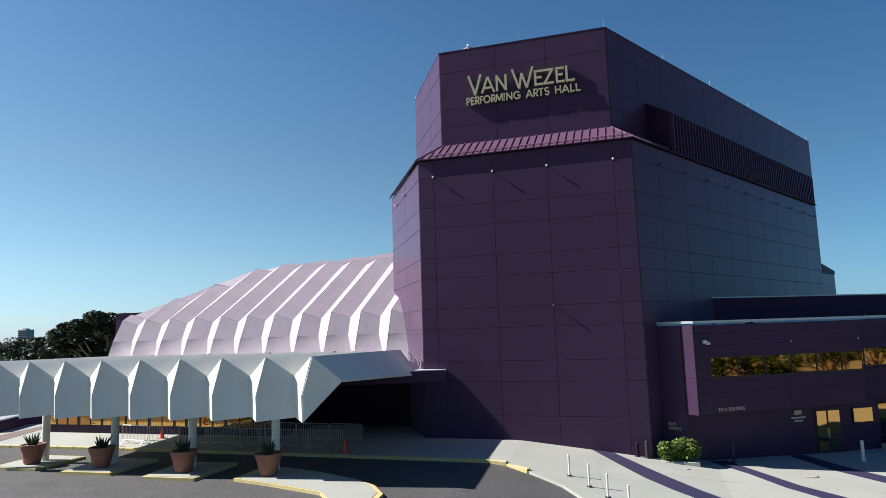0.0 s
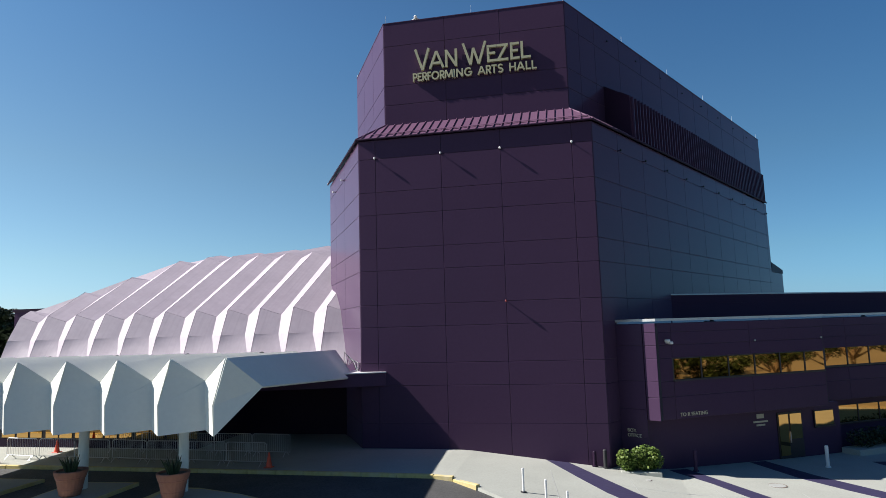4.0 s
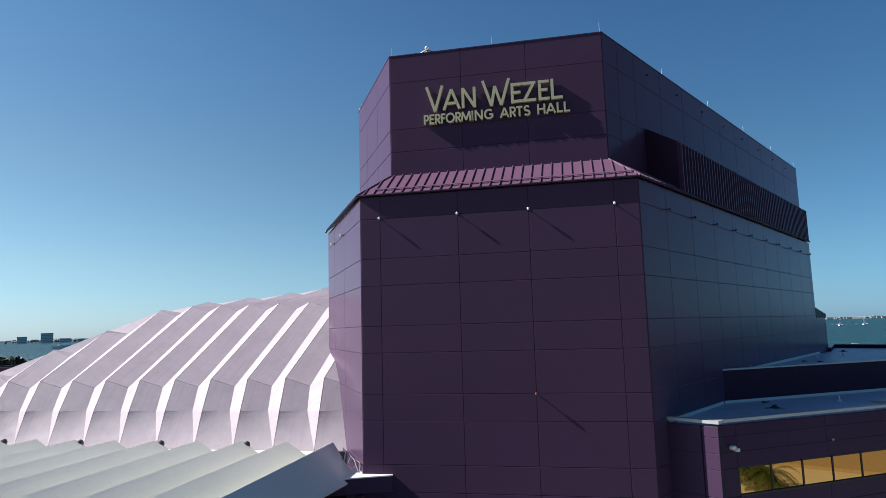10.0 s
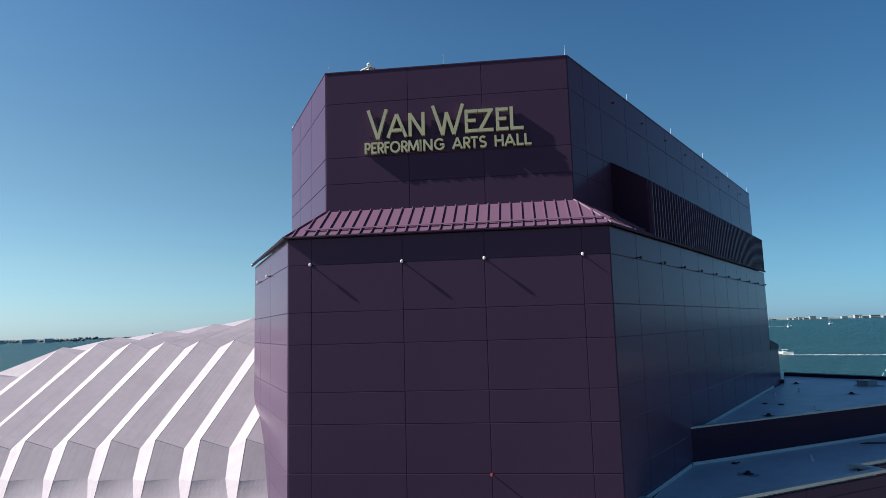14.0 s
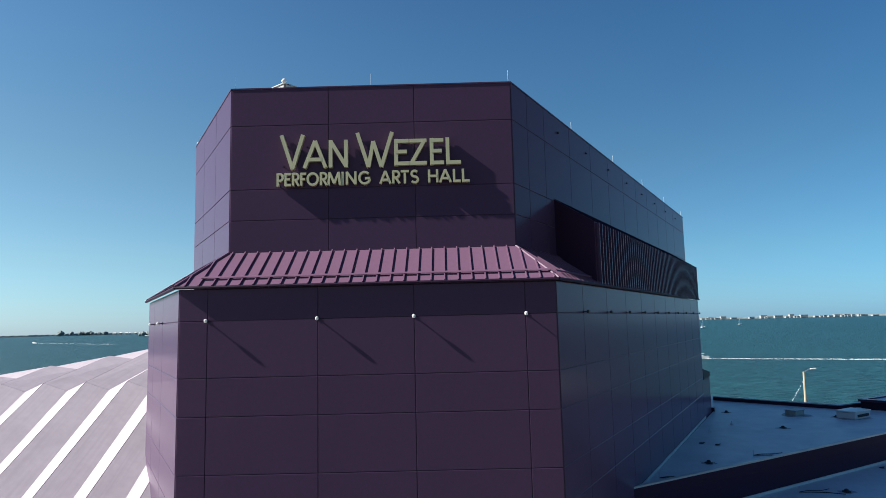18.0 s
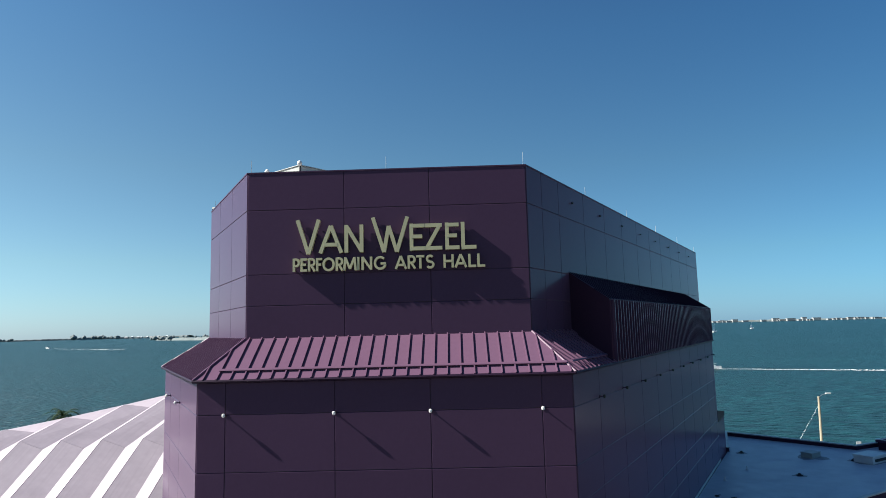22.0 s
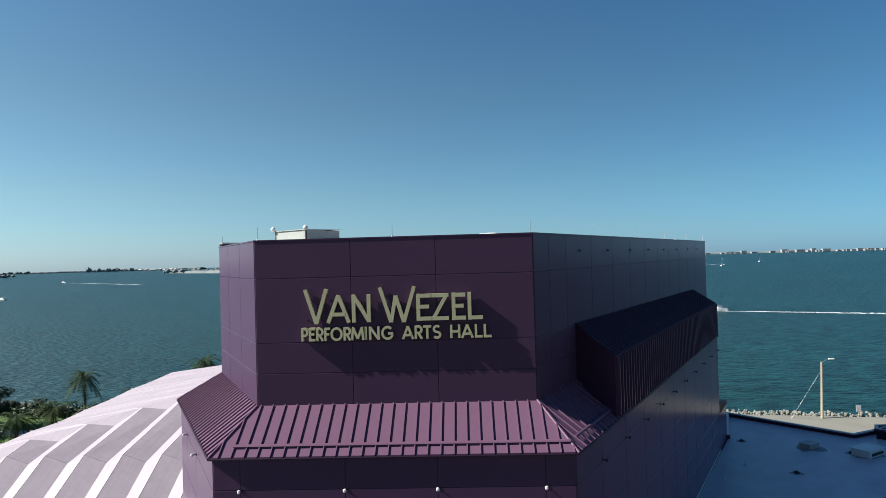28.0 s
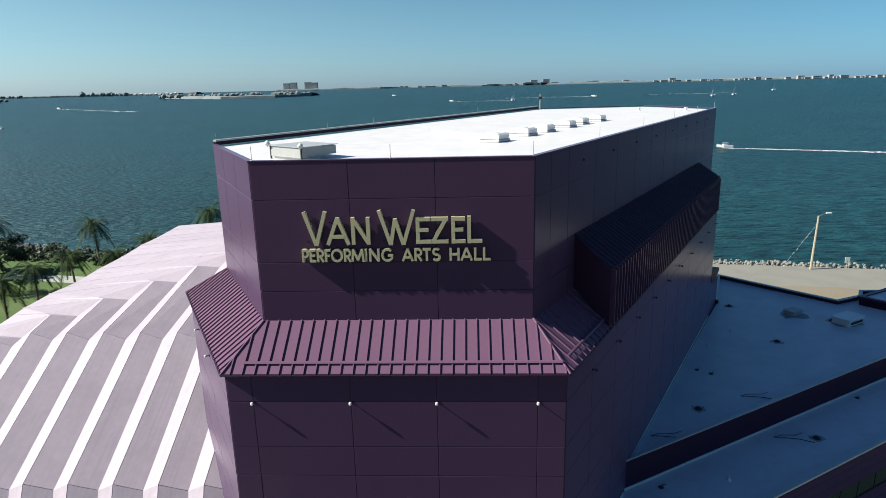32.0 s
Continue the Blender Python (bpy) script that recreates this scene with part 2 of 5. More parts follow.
# ---- building blocks ----
def part(name, bm, mat, parent=None, label=""):
    """Links a bmesh as one mesh object."""
    me = bpy.data.meshes.new(name)
    bm.to_mesh(me)
    bm.free()
    me.materials.append(mat)
    ob = new(name, me)
    if parent is not None:
        ob.parent = parent
    if label:
        ob["label"] = label
    return ob


def thing(name, label, category, group="", kind="", at=(0, 0, 0), turn=0):
    ob = new(name)
    ob.empty_display_size = 0.3
    ob.matrix_basis = pose(*at, 0, 0, turn)
    return tagged(ob, label, category, group, kind)


def setting(ob, label="", category=""):
    return tagged(ob, label, category, kind="structure")


def box(x0, x1, y0, y1, z0, z1, bevel=0.0, bm=None, m=None):
    b = bm or bmesh.new()
    r = bmesh.ops.create_cube(b, size=1.0, matrix=Matrix.Translation(((x0 + x1) / 2, (y0 + y1) / 2, (z0 + z1) / 2)) @ Matrix.Diagonal((x1 - x0, y1 - y0, z1 - z0, 1)))
    if bevel:
        es = list({e for v in r["verts"] for e in v.link_edges})
        r2 = bmesh.ops.bevel(b, geom=es, offset=bevel, segments=1, affect="EDGES")
    if m is not None:
        bmesh.ops.transform(b, matrix=m, verts=b.verts if bm is None else r["verts"])
    return b


def prism(points, z0, z1, bm=None):
    """A plan outline pulled up from z0 to z1."""
    b = bm or bmesh.new()
    lo = [b.verts.new((x, y, z0)) for x, y in points]
    hi = [b.verts.new((x, y, z1)) for x, y in points]
    n = len(points)
    b.faces.new(lo[::-1])
    b.faces.new(hi)
    for i in range(n):
        b.faces.new((lo[i], lo[(i + 1) % n], hi[(i + 1) % n], hi[i]))
    bmesh.ops.recalc_face_normals(b, faces=b.faces)
    return b


def surface(rows, bm=None, closed=False):
    """A sheet through rows of points."""
    b = bm or bmesh.new()
    vs = [[b.verts.new(p) for p in r] for r in rows]
    for r, s in zip(vs, vs[1:]):
        for i in range(len(r) - 1 + closed):
            j = (i + 1) % len(r)
            b.faces.new((r[i], r[j], s[j], s[i]))
    return b


def tube(points, radius, sides=8, bm=None):
    """A round bar along points; radius one number or one for each point."""
    b = bm or bmesh.new()
    rad = radius if isinstance(radius, (list, tuple)) else [radius] * len(points)
    rings = []
    pts = [Vector(p) for p in points]
    for i, p in enumerate(pts):
        d = (pts[min(i + 1, len(pts) - 1)] - pts[max(i - 1, 0)]).normalized()
        q = d.to_track_quat("Z", "Y")
        rings.append([b.verts.new(p + q @ Vector((rad[i] * math.cos(a), rad[i] * math.sin(a), 0))) for a in [2 * math.pi * k / sides for k in range(sides)]])
    for r, s in zip(rings, rings[1:]):
        for i in range(sides):
            j = (i + 1) % sides
            b.faces.new((r[i], r[j], s[j], s[i]))
    b.faces.new(rings[0][::-1])
    b.faces.new(rings[-1])
    return b


def lathe(profile, sides=20, at=(0, 0, 0), bm=None):
    b = bm or bmesh.new()
    rings = [[b.verts.new((at[0] + r * math.cos(2 * math.pi * k / sides), at[1] + r * math.sin(2 * math.pi * k / sides), at[2] + z)) for k in range(sides)] for r, z in profile]
    for r, s in zip(rings, rings[1:]):
        for i in range(sides):
            j = (i + 1) % sides
            b.faces.new((r[i], r[j], s[j], s[i]))
    b.faces.new(rings[0][::-1])
    b.faces.new(rings[-1])
    return b


def solid(ob, thick, offset=-1):
    m = ob.modifiers.new("thickness", "SOLIDIFY")
    m.thickness, m.offset = thick, offset
    return ob


def wall_frame(a, b):
    """The matrix of a wall from a to b in plan: x along it, -y out of it (to the right hand of a to b), z up."""
    ax = Vector((b[0] - a[0], b[1] - a[1], 0)).normalized()
    ay = Vector((-ax.y, ax.x, 0))
    return Matrix(((ax.x, ay.x, 0, a[0]), (ax.y, ay.y, 0, a[1]), (0, 0, 1, 0), (0, 0, 0, 1)))


# ---- plan ----
LOW = [(-1.0, 0.0), (11.88, 0.0), (28.50, 30.47), (25.5, 45.6), (13.0, 46.0), (-6.65, 9.9)]
UP = [(0.0, 2.0), (10.8, 2.0), (30.05, 36.7), (25.9, 45.0), (15.0, 44.0), (-4.37, 9.63)]
EAVE, UP0, TOP = 17.55, 19.0, 25.4

# ground: one land sheet, the bay beyond it
SHORE = [(-4200, 260), (-900, 190), (-260, 135), (-110, 100), (-75, 90.5), (-55, 83), (-20, 78), (20, 77.5), (50, 74.6), (67, 71.6), (120, 63), (300, 40), (900, -40), (4200, -500)]
ground = setting(part("ground", prism([(-4200, -4200), (4200, -4200)] + SHORE[::-1], -3.0, -0.95), SOIL), "sandy ground round the hall", "ground")
bay = setting(part("water", prism([(-4900, -900), (4900, -900), (4900, 4900), (-4900, 4900)], -9.0, -1.3), WATER), "choppy teal bay water", "water")

# ---- stage tower ----
tower = setting(thing("stage_tower", "tall purple metal-panelled stage tower with clipped corners", "building"), "", "")
body = part("lower_body", prism(LOW, -1.0, EAVE), JOINT, tower, "dark joints behind the cladding")
upper = part("upper_body", prism(UP, EAVE + 0.3, TOP - 0.45), JOINT, tower)

PANELS = {}


def panel(name, w, h, m, parent, mat=PURPLE, depth=0.022):
    """One flat cladding panel with a thin chamfer; alike panels share a mesh."""
    key = (name, round(w, 3), round(h, 3), mat.name)
    if key not in PANELS:
        b = bmesh.new()
        g, c = 0.005, 0.016
        out = [(g, 0), (w - g, 0), (w - g, h), (g, h)]
        z0, z1 = g, h - g
        back = [b.verts.new(p) for p in ((g, 0, z0), (w - g, 0, z0), (w - g, 0, z1), (g, 0, z1))]
        front = [b.verts.new(p) for p in ((g + c, -depth, z0 + 0.5 * c), (w - g - c, -depth, z0 + 0.5 * c), (w - g - c, -depth, z1 - 1.6 * c), (g + c, -depth, z1 - 1.6 * c))]
        b.faces.new(front)
        for i in range(4):
            b.faces.new((back[i], back[(i + 1) % 4], front[(i + 1) % 4], front[i]))
        bmesh.ops.recalc_face_normals(b, faces=b.faces)
        me = bpy.data.meshes.new(name)
        b.to_mesh(me)
        b.free()
        me.materials.append(mat)
        PANELS[key] = me
    ob = new(name, PANELS[key])
    ob.parent = parent
    ob.matrix_basis = m
    return ob


def clad(name, a, b, xs, zs, parent, label=""):
    """A wall sheet from a to b with panels between the given joints."""
    m = wall_frame(a, b)
    length = math.hypot(b[0] - a[0], b[1] - a[1])
    wall = part(name, box(0.01, length - 0.01, -0.008, 0.05, zs[0], zs[-1], m=m), JOINT, parent, label)
    for x0, x1 in zip(xs, xs[1:]):
        for z0, z1 in zip(zs, zs[1:]):
            panel("panel", x1 - x0, z1 - z0, m @ Matrix.Translation((x0, -0.008, z0)), wall)
    return wall


ROWS = [-0.7, 1.98, 3.93, 5.12, 7.05, 8.25, 10.13, 11.37, 13.26, 14.54, 16.46, EAVE]
LR = math.hypot(LOW[2][0] - LOW[1][0], LOW[2][1] - LOW[1][1])
LL = math.hypot(LOW[0][0] - LOW[5][0], LOW[0][1] - LOW[5][1])
front_wall = clad("front_wall", LOW[0], LOW[1], [0, 0.98, 4.75, 8.03, 11.82, 12.88], ROWS, tower, "dark purple panels in raking sun")
right_wall = clad("right_wall", LOW[1], LOW[2], [0] + [3.0 + 3.43 * k for k in range(10)] + [LR], ROWS, tower, "shaded purple panels that mirror blue sky")
left_wall = clad("left_wall", LOW[5], LOW[0], [0, LL - 8.6, LL - 4.95, LL], ROWS, tower, "sunlit lavender panels")
UROWS = [UP0 - 0.35, 20.23, 21.42, 23.92, TOP]
UR = math.hypot(UP[2][0] - UP[1][0], UP[2][1] - UP[1][1])
UL = math.hypot(UP[0][0] - UP[5][0], UP[0][1] - UP[5][1])
clad("sign_wall", UP[0], UP[1], [0, 3.76, 7.06, 10.8], UROWS, tower)
clad("upper_right_wall", UP[1], UP[2], [0, 1.55] + [3.5 + 3.43 * k for k in range(10)] + [UR], UROWS, tower)
clad("upper_left_wall", UP[5], UP[0], [0, UL - 6.1, UL - 3.1, UL], UROWS, tower)

# roof deck and parapet
deck = part("roof_deck", prism([(0.25, 2.3), (10.6, 2.3), (29.6, 36.6), (25.7, 44.6), (15.2, 43.6), (-4.0, 9.7)], TOP - 0.4, TOP - 0.10), MEMBRANE, tower, "bright white roof membrane")


def inset(points, width):
    """A plan outline moved inwards by a width."""
    n = len(points)
    ins = []
    for i in range(n):
        p, q, r = Vector(points[i - 1]), Vector(points[i]), Vector(points[(i + 1) % n])
        u, v = (q - p).normalized(), (r - q).normalized()
        nu, nv = Vector((-u.y, u.x)), Vector((-v.y, v.x))
        k = (nu + nv).normalized()
        ins.append(tuple(q + k * (width / max(0.3, k.dot(nu)))))
    return ins


def ring(points, width, z0, z1, closed=True):
    """A coping along a plan outline, its outer edge on the points."""
    n = len(points)
    ins = inset(points, width)
    b = bmesh.new()
    a = [[b.verts.new((*p, z)) for p in pts] for pts, z in ((points, z0), (points, z1), (ins, z1), (ins, z0))]
    for s in range(4):
        for i in range(n if closed else n - 1):
            j = (i + 1) % n
            b.faces.new((a[s][i], a[s][j], a[(s + 1) % 4][j], a[(s + 1) % 4][i]))
    if not closed:
        for i in (0, n - 1):
            b.faces.new([a[s][i] for s in range(4)])
    bmesh.ops.recalc_face_normals(b, faces=b.faces)
    return b


grown = [(-0.03, 1.95), (10.83, 1.95), (30.12, 36.72), (25.95, 45.06), (14.97, 44.06), (-4.43, 9.63)]
m = wall_frame((-4.40, 9.66), (14.95, 44.0)) @ Matrix.Translation((0, 0, TOP))
for z_ in (0.0, 0.09, 0.18):
    part("parapet_rail", box(0, 39.4, -0.24, -0.02, z_ - 0.02, z_ + 0.062, m=m), PURPLE_DARK if z_ < 0.15 else GREY_METAL, tower, "dark metal parapet upstand")
part("parapet_coping", ring(grown, 0.24, TOP - 0.02, TOP + 0.03), PURPLE, tower, "purple metal parapet cap")


# skirt roof with standing seams
def slope_roof(name, e0, e1, t1, t0, spacing, parent, label, rail=True):
    """A sloping roof between the eave e0-e1 and the head t0-t1, with standing seams running up the fall."""
    e0, e1, t1, t0 = (Vector(p) for p in (e0, e1, t1, t0))
    b = bmesh.new()
    vs = [b.verts.new(p) for p in (e0, e1, t1, t0)]
    b.faces.new(vs)
    ob = part(name, b, PURPLE_ROOF, parent, label)
    along = (e1 - e0).normalized()
    length = (e1 - e0).length
    nrm = (e1 - e0).cross(t0 - e0).normalized()
    if nrm.z < 0:
        nrm = -nrm
    fall = nrm.cross(along)
    if fall.z < 0:
        fall = -fall
    rise = (t0 - e0).dot(fall)
    a0, a1 = (t0 - e0).dot(along), (t1 - e0).dot(along)
    n = int(length / spacing)
    for k in range(n + 1):
        s = 0.345 + spacing * k
        if s > length - 0.1:
            continue
        up = rise
        if s < a0:
            up = rise * s / a0
        elif s > a1:
            up = rise * (length - s) / (length - a1)
        if up < 0.25:
            continue
        bb = bmesh.new()
        p = e0 + along * s
        q = p + fall * up
        w, h = along * 0.020, nrm * 0.062
        lo = [bb.verts.new(v) for v in (p - w, p + w, q + w, q - w)]
        hi = [bb.verts.new(v + h) for v in (p - w, p + w, q + w, q - w)]
        bb.faces.new(hi)
        for i in range(4):
            bb.faces.new((lo[i], lo[(i + 1) % 4], hi[(i + 1) % 4], hi[i]))
        part("seam", bb, PURPLE_ROOF, ob)
    if rail:
        bb = bmesh.new()
        ends = [e0 + along * d_ + fall * 0.50 for d_ in (0.78, length - 0.22)]
        quads = [[bb.verts.new(p + fall * (a_ * 0.06) + nrm * h_) for a_, h_ in ((-1, 0.065), (1, 0.065), (1, 0.085), (0, 0.10), (-1, 0.085))] for p in ends]
        for i in range(5):
            bb.faces.new((quads[0][i], quads[0][(i + 1) % 5], quads[1][(i + 1) % 5], quads[1][i]))
        bb.faces.new(quads[0][::-1])
        bb.faces.new(quads[1])
        bmesh.ops.recalc_face_normals(bb, faces=bb.faces)
        part("rail", bb, PURPLE_ROOF, ob, "flat rail clamped across the seams")
    part("gutter", tube([e0 - nrm * 0.03, e1 - nrm * 0.03], 0.06, 6), PURPLE_DARK, ob)
    part("hip_cap", tube([e0 + nrm * 0.02, t0 + nrm * 0.02], 0.045, 6), PURPLE_ROOF, ob)
    return ob


E0, E1, E5 = (-1.12, -0.16, EAVE + 0.08), (11.98, -0.16, EAVE + 0.08), (-6.85, 9.85, EAVE + 0.08)
RD = Vector((LOW[2][0] - LOW[1][0], LOW[2][1] - LOW[1][1], 0)).normalized()
RN = Vector((RD.y, -RD.x, 0))
E2 = tuple(Vector(E1) + RD * 34.6)
slope_roof("skirt_roof_front", E0, E1, (10.8, 1.96, UP0), (0.0, 1.96, UP0), 0.467, tower, "sunlit purple standing-seam skirt roof")
slope_roof("skirt_roof_left", E5, E0, (0.0, 2.0, UP0), (-4.37, 9.66, UP0), 0.40, tower, "purple standing-seam skirt roof", rail=False)
slope_roof("skirt_roof_right", E1, E2, tuple(Vector((10.8, 2.0, UP0)) + RD * 34), (10.8, 2.0, UP0), 0.485, tower, "shaded standing-seam skirt roof")

# louvred equipment enclosure on the shaded side
enclosure = setting(thing("roof_enclosure", "purple ribbed metal equipment enclosure on the skirt roof, shade put into its colour", "enclosure"))
S0, S1 = 5.0, 34.6
A = Vector((*LOW[1], 0))


def along_wall(s, back, z):
    p = A + RD * s - RN * back
    return (p.x, p.y, z)


b = bmesh.new()
prof = []
for s, skew in ((S0, 0.7), (S1, 0.0)):
    prof.append([along_wall(s, -0.06, EAVE + 0.05), along_wall(s, -0.06, 20.24), along_wall(s + skew, 1.9, 21.52), along_wall(s + skew, 1.95, EAVE + 0.6)])
surface(prof, b)
for pr in prof:
    b.faces.new([b.verts.new(p) for p in pr])
bmesh.ops.remove_doubles(b, verts=b.verts, dist=0.001)
bmesh.ops.recalc_face_normals(b, faces=b.faces)
enc_body = part("body", b, PURPLE_SHADED, enclosure)
bb = box(-0.035, 0.035, -0.16, 0.0, EAVE + 0.1, 20.2)
rib = part("rib", bb, PURPLE, enc_body)
rib.matrix_basis = wall_frame(LOW[1], LOW[2]) @ Matrix.Translation((S0 + 0.25, -0.05, 0))
for k in range(1, 64):
    o = rib.copy()
    scene.collection.objects.link(o)
    o.matrix_basis = wall_frame(LOW[1], LOW[2]) @ Matrix.Translation((S0 + 0.25 + 0.455 * k, -0.05, 0))
for k in range(64):
    s = S0 + 0.25 + 0.455 * k
    f = min(1.0, max(0.0, (s - S0) / 0.7))
    part("roof_seam", tube([along_wall(s, -0.05, 20.27), along_wall(s, -0.05 + 1.93 * f, 20.27 + 1.27 * f)], 0.016, 4), PURPLE_DARK, enc_body)

# ---- folded auditorium shell ----
shell = setting(thing("auditorium_shell", "pale lavender folded concrete auditorium roof like a sea shell", "building"))
PITCH = 2.385
TOPS = {-3: (-0.6, 35.4, 16.9), -2: (-3.0, 33.1, 16.7), -1: (-5.4, 30.8, 16.35), 0: (-7.75, 28.5, 15.95), 1: (-10.1, 26.2, 15.5), 2: (-12.5, 23.95, 15.0), 3: (-14.9, 21.8, 14.5),
        4: (-17.3, 19.2, 14.06), 5: (-19.7, 16.95, 13.70), 6: (-22.06, 14.6, 13.12), 7: (-24.44, 11.7, 11.64), 8: (-26.83, 9.65, 10.33), 9: (-29.2, 7.06, 8.95)}
EDGES = {-3: (-29.9, 58.0, 10.8), -2: (-29.8, 52.0, 10.7), -1: (-29.8, 48.0, 10.75), 0: (-29.6, 43.5, 10.6), 1: (-29.5, 38.6, 10.6), 2: (-29.2, 34.3, 10.55), 3: (-29.0, 30.3, 10.8),
         4: (-28.9, 26.7, 10.75), 5: (-28.9, 23.4, 10.4), 6: (-29.0, 19.6, 9.9), 7: (-29.5, 15.4, 9.2), 8: (-29.9, 11.6, 8.9), 9: (-30.2, 8.0, 8.4)}


def rib_lines(i):
    """The proud line and the sunken line of one fold, from the ground to the far eave."""
    x = -7.75 - PITCH * i
    low, knee2 = (x, 6.0, 8.53), (x + 0.2, 4.82, 6.82)
    foot, base = (x + 0.22, 4.05, 4.9), (x + 0.22, 6.5, -0.5)
    t = TOPS[i]
    ky = min(14.85, t[1] - 0.2)
    knee = (x, ky, 8.53 + (ky - 6.0) * 0.54)
    e = EDGES[i]
    f = EDGES.get(i - 1, e)
    e2 = [e[k] + 0.62 * (f[k] - e[k]) for k in range(3)]
    r = {7: 0.5, 8: 0.3, 9: 0.3}.get(i, 1.0)
    over = [t[k] + 0.02 * (e[k] - t[k]) for k in range(3)]
    proud = [base, foot, knee2, low, knee, t, tuple(over), e, (e[0] - 0.3, e[1] + 0.2, -0.5)]
    sx = x + PITCH + 0.2
    sunk = [(sx, 6.5, -0.5), (sx, 4.06, 4.88), (x + 1.64, 5.35, 6.82), (x + 1.43, 6.18, 8.06),
            (knee[0] + 1.38, knee[1] - 0.05, knee[2] - 0.48), (t[0] + 1.45, t[1] + 0.62, t[2] - 0.30), (t[0] - 1.1 * r, t[1] + 1.05 * r, t[2] - 0.25 * r), tuple(e2), (e2[0] - 0.2, e2[1] + 0.1, -0.5)]
    return proud, sunk


def pleat(a, b):
    """A folded strip between two lines; its twisted lower bays are divided finely."""
    bm = bmesh.new()
    va, vb = [bm.verts.new(p) for p in a], [bm.verts.new(p) for p in b]
    for k in range(len(a) - 1):
        if k in (1, 2, 3):
            p, q, r, s = (Vector(v) for v in (a[k], b[k], b[k + 1], a[k + 1]))
            n = 8
            grid = [[bm.verts.new(p.lerp(q, i / n).lerp(s.lerp(r, i / n), j / n)) for i in range(n + 1)] for j in range(n + 1)]
            for j in range(n):
                for i in range(n):
                    bm.faces.new((grid[j][i], grid[j][i + 1], grid[j + 1][i + 1], grid[j + 1][i]))
        else:
            bm.faces.new((va[k], vb[k], vb[k + 1], va[k + 1]))
    return bm


for i in range(-3, 10):
    proud, sunk = rib_lines(i)
    fold = part("roof_fold", pleat(proud, sunk), SHELL, shell)
    solid(fold, 0.12, 0)
    if 0 < i < 9:
        lip = Vector((-0.03, 0, 0.02 + 0.006 * i))
        solid(part("ridge_lip", surface([proud[3:6], [Vector(q) + lip for q in proud[3:6]]]), SHELL, shell, "raised lip along a fold"), 0.05, 0)
    if i > -3:
        nxt = rib_lines(i - 1)[0]
        web = part("roof_web", surface([sunk, nxt]), SHELL, shell)
        solid(web, 0.12, 0)
for i in range(-2, 9):
    e, f_ = Vector(EDGES[i]), Vector(EDGES[i - 1])
    d_ = (f_ - e).normalized()
    b = bmesh.new()
    v = [b.verts.new(p) for p in (e - d_ * 0.6 + Vector((0.5, 0, 0.02)), e + d_ * 0.6 + Vector((0.5, 0, 0.02)), e + Vector((-0.16, -0.05, 0.10)), e + Vector((0.2, 0, -0.75)))]
    for k in ((0, 1, 2), (0, 2, 3), (1, 3, 2), (0, 3, 1)):
        b.faces.new([v[j] for j in k])
    bmesh.ops.recalc_face_normals(b, faces=b.faces)
    part("eave_tip", b, SHELL, shell, "pointed tip at the far eave")
p8 = rib_lines(9)[0]
b = bmesh.new()
b.faces.new([b.verts.new(p) for p in p8])
part("end_wall", b, SHELL, shell)

# ---- entrance canopy ----
canopy = setting(thing("entrance_canopy", "cream folded concrete canopy over the entrance drive", "canopy"))
CP = 2.31


def canopy_lines(i):
    x = -2.53 - CP * i
    back = -3.0 - 2.42 * i
    ridge = [(back, 1.2, 5.82), (x + 0.17, -11.5, 6.04), (x - 0.30, -11.55, 4.33), (x - 0.25, -11.55, 3.21)]
    valley = [(back - 0.95, 1.2, 4.93), (x - 0.92, -11.08, 5.15), (x - 0.88, -11.05, 3.36)]
    return ridge, valley


for i in range(0, 9):
    ridge, valley = canopy_lines(i)
    b = bmesh.new()
    r0, r1, r2, r3, v0, v1, v2 = [b.verts.new(p) for p in ridge + valley]
    for f in ((v0, r0, r1, v1), (v1, r1, r2), (v1, r2, r3, v2)):
        b.faces.new(f)
    solid(part("canopy_web", b, CREAM, canopy, "narrow sunlit plate"), 0.08, 0)
    # Thin bead added so that the plain ridge edge shows as a lit line.
    part("ridge_cap", tube([Vector(p) + Vector((0, 0, 0.004)) for p in ridge[:2]], 0.02, 6), CREAM, canopy)
    b = bmesh.new()
    r0, r1, r2, r3, v0, v1, v2 = [b.verts.new(p) for p in canopy_lines(i + 1)[0] + valley]
    b.faces.new((r1, v1, r2))
    n = 6
    top = [[b.verts.new(r0.co.lerp(v0.co, p / n).lerp(r1.co.lerp(v1.co, p / n), q / n)) for p in range(n + 1)] for q in range(n + 1)]
    for q in range(n):
        for p in range(n):
            b.faces.new((top[q][p], top[q][p + 1], top[q + 1][p + 1], top[q + 1][p]))
    grid = [[b.verts.new(r2.co.lerp(v1.co, i / n).lerp(r3.co.lerp(v2.co, i / n), j / n)) for i in range(n + 1)] for j in range(n + 1)]
    for j in range(n):
        for i in range(n):
            b.faces.new((grid[j][i], grid[j][i + 1], grid[j + 1][i + 1], grid[j + 1][i]))
    bmesh.ops.remove_doubles(b, verts=b.verts, dist=0.001)
    bmesh.ops.recalc_face_normals(b, faces=b.faces)
    solid(part("canopy_plate", b, CREAM, canopy), 0.08, 0)
r = canopy_lines(0)[0]
b = bmesh.new()
surface([[Vector(r[1]).lerp(Vector(r[0]), k / 12) for k in range(13)], [Vector((-1.40, -10.5, 4.88)).lerp(Vector((-1.47, 0.1, 4.36)), k / 12) for k in range(13)]], b)
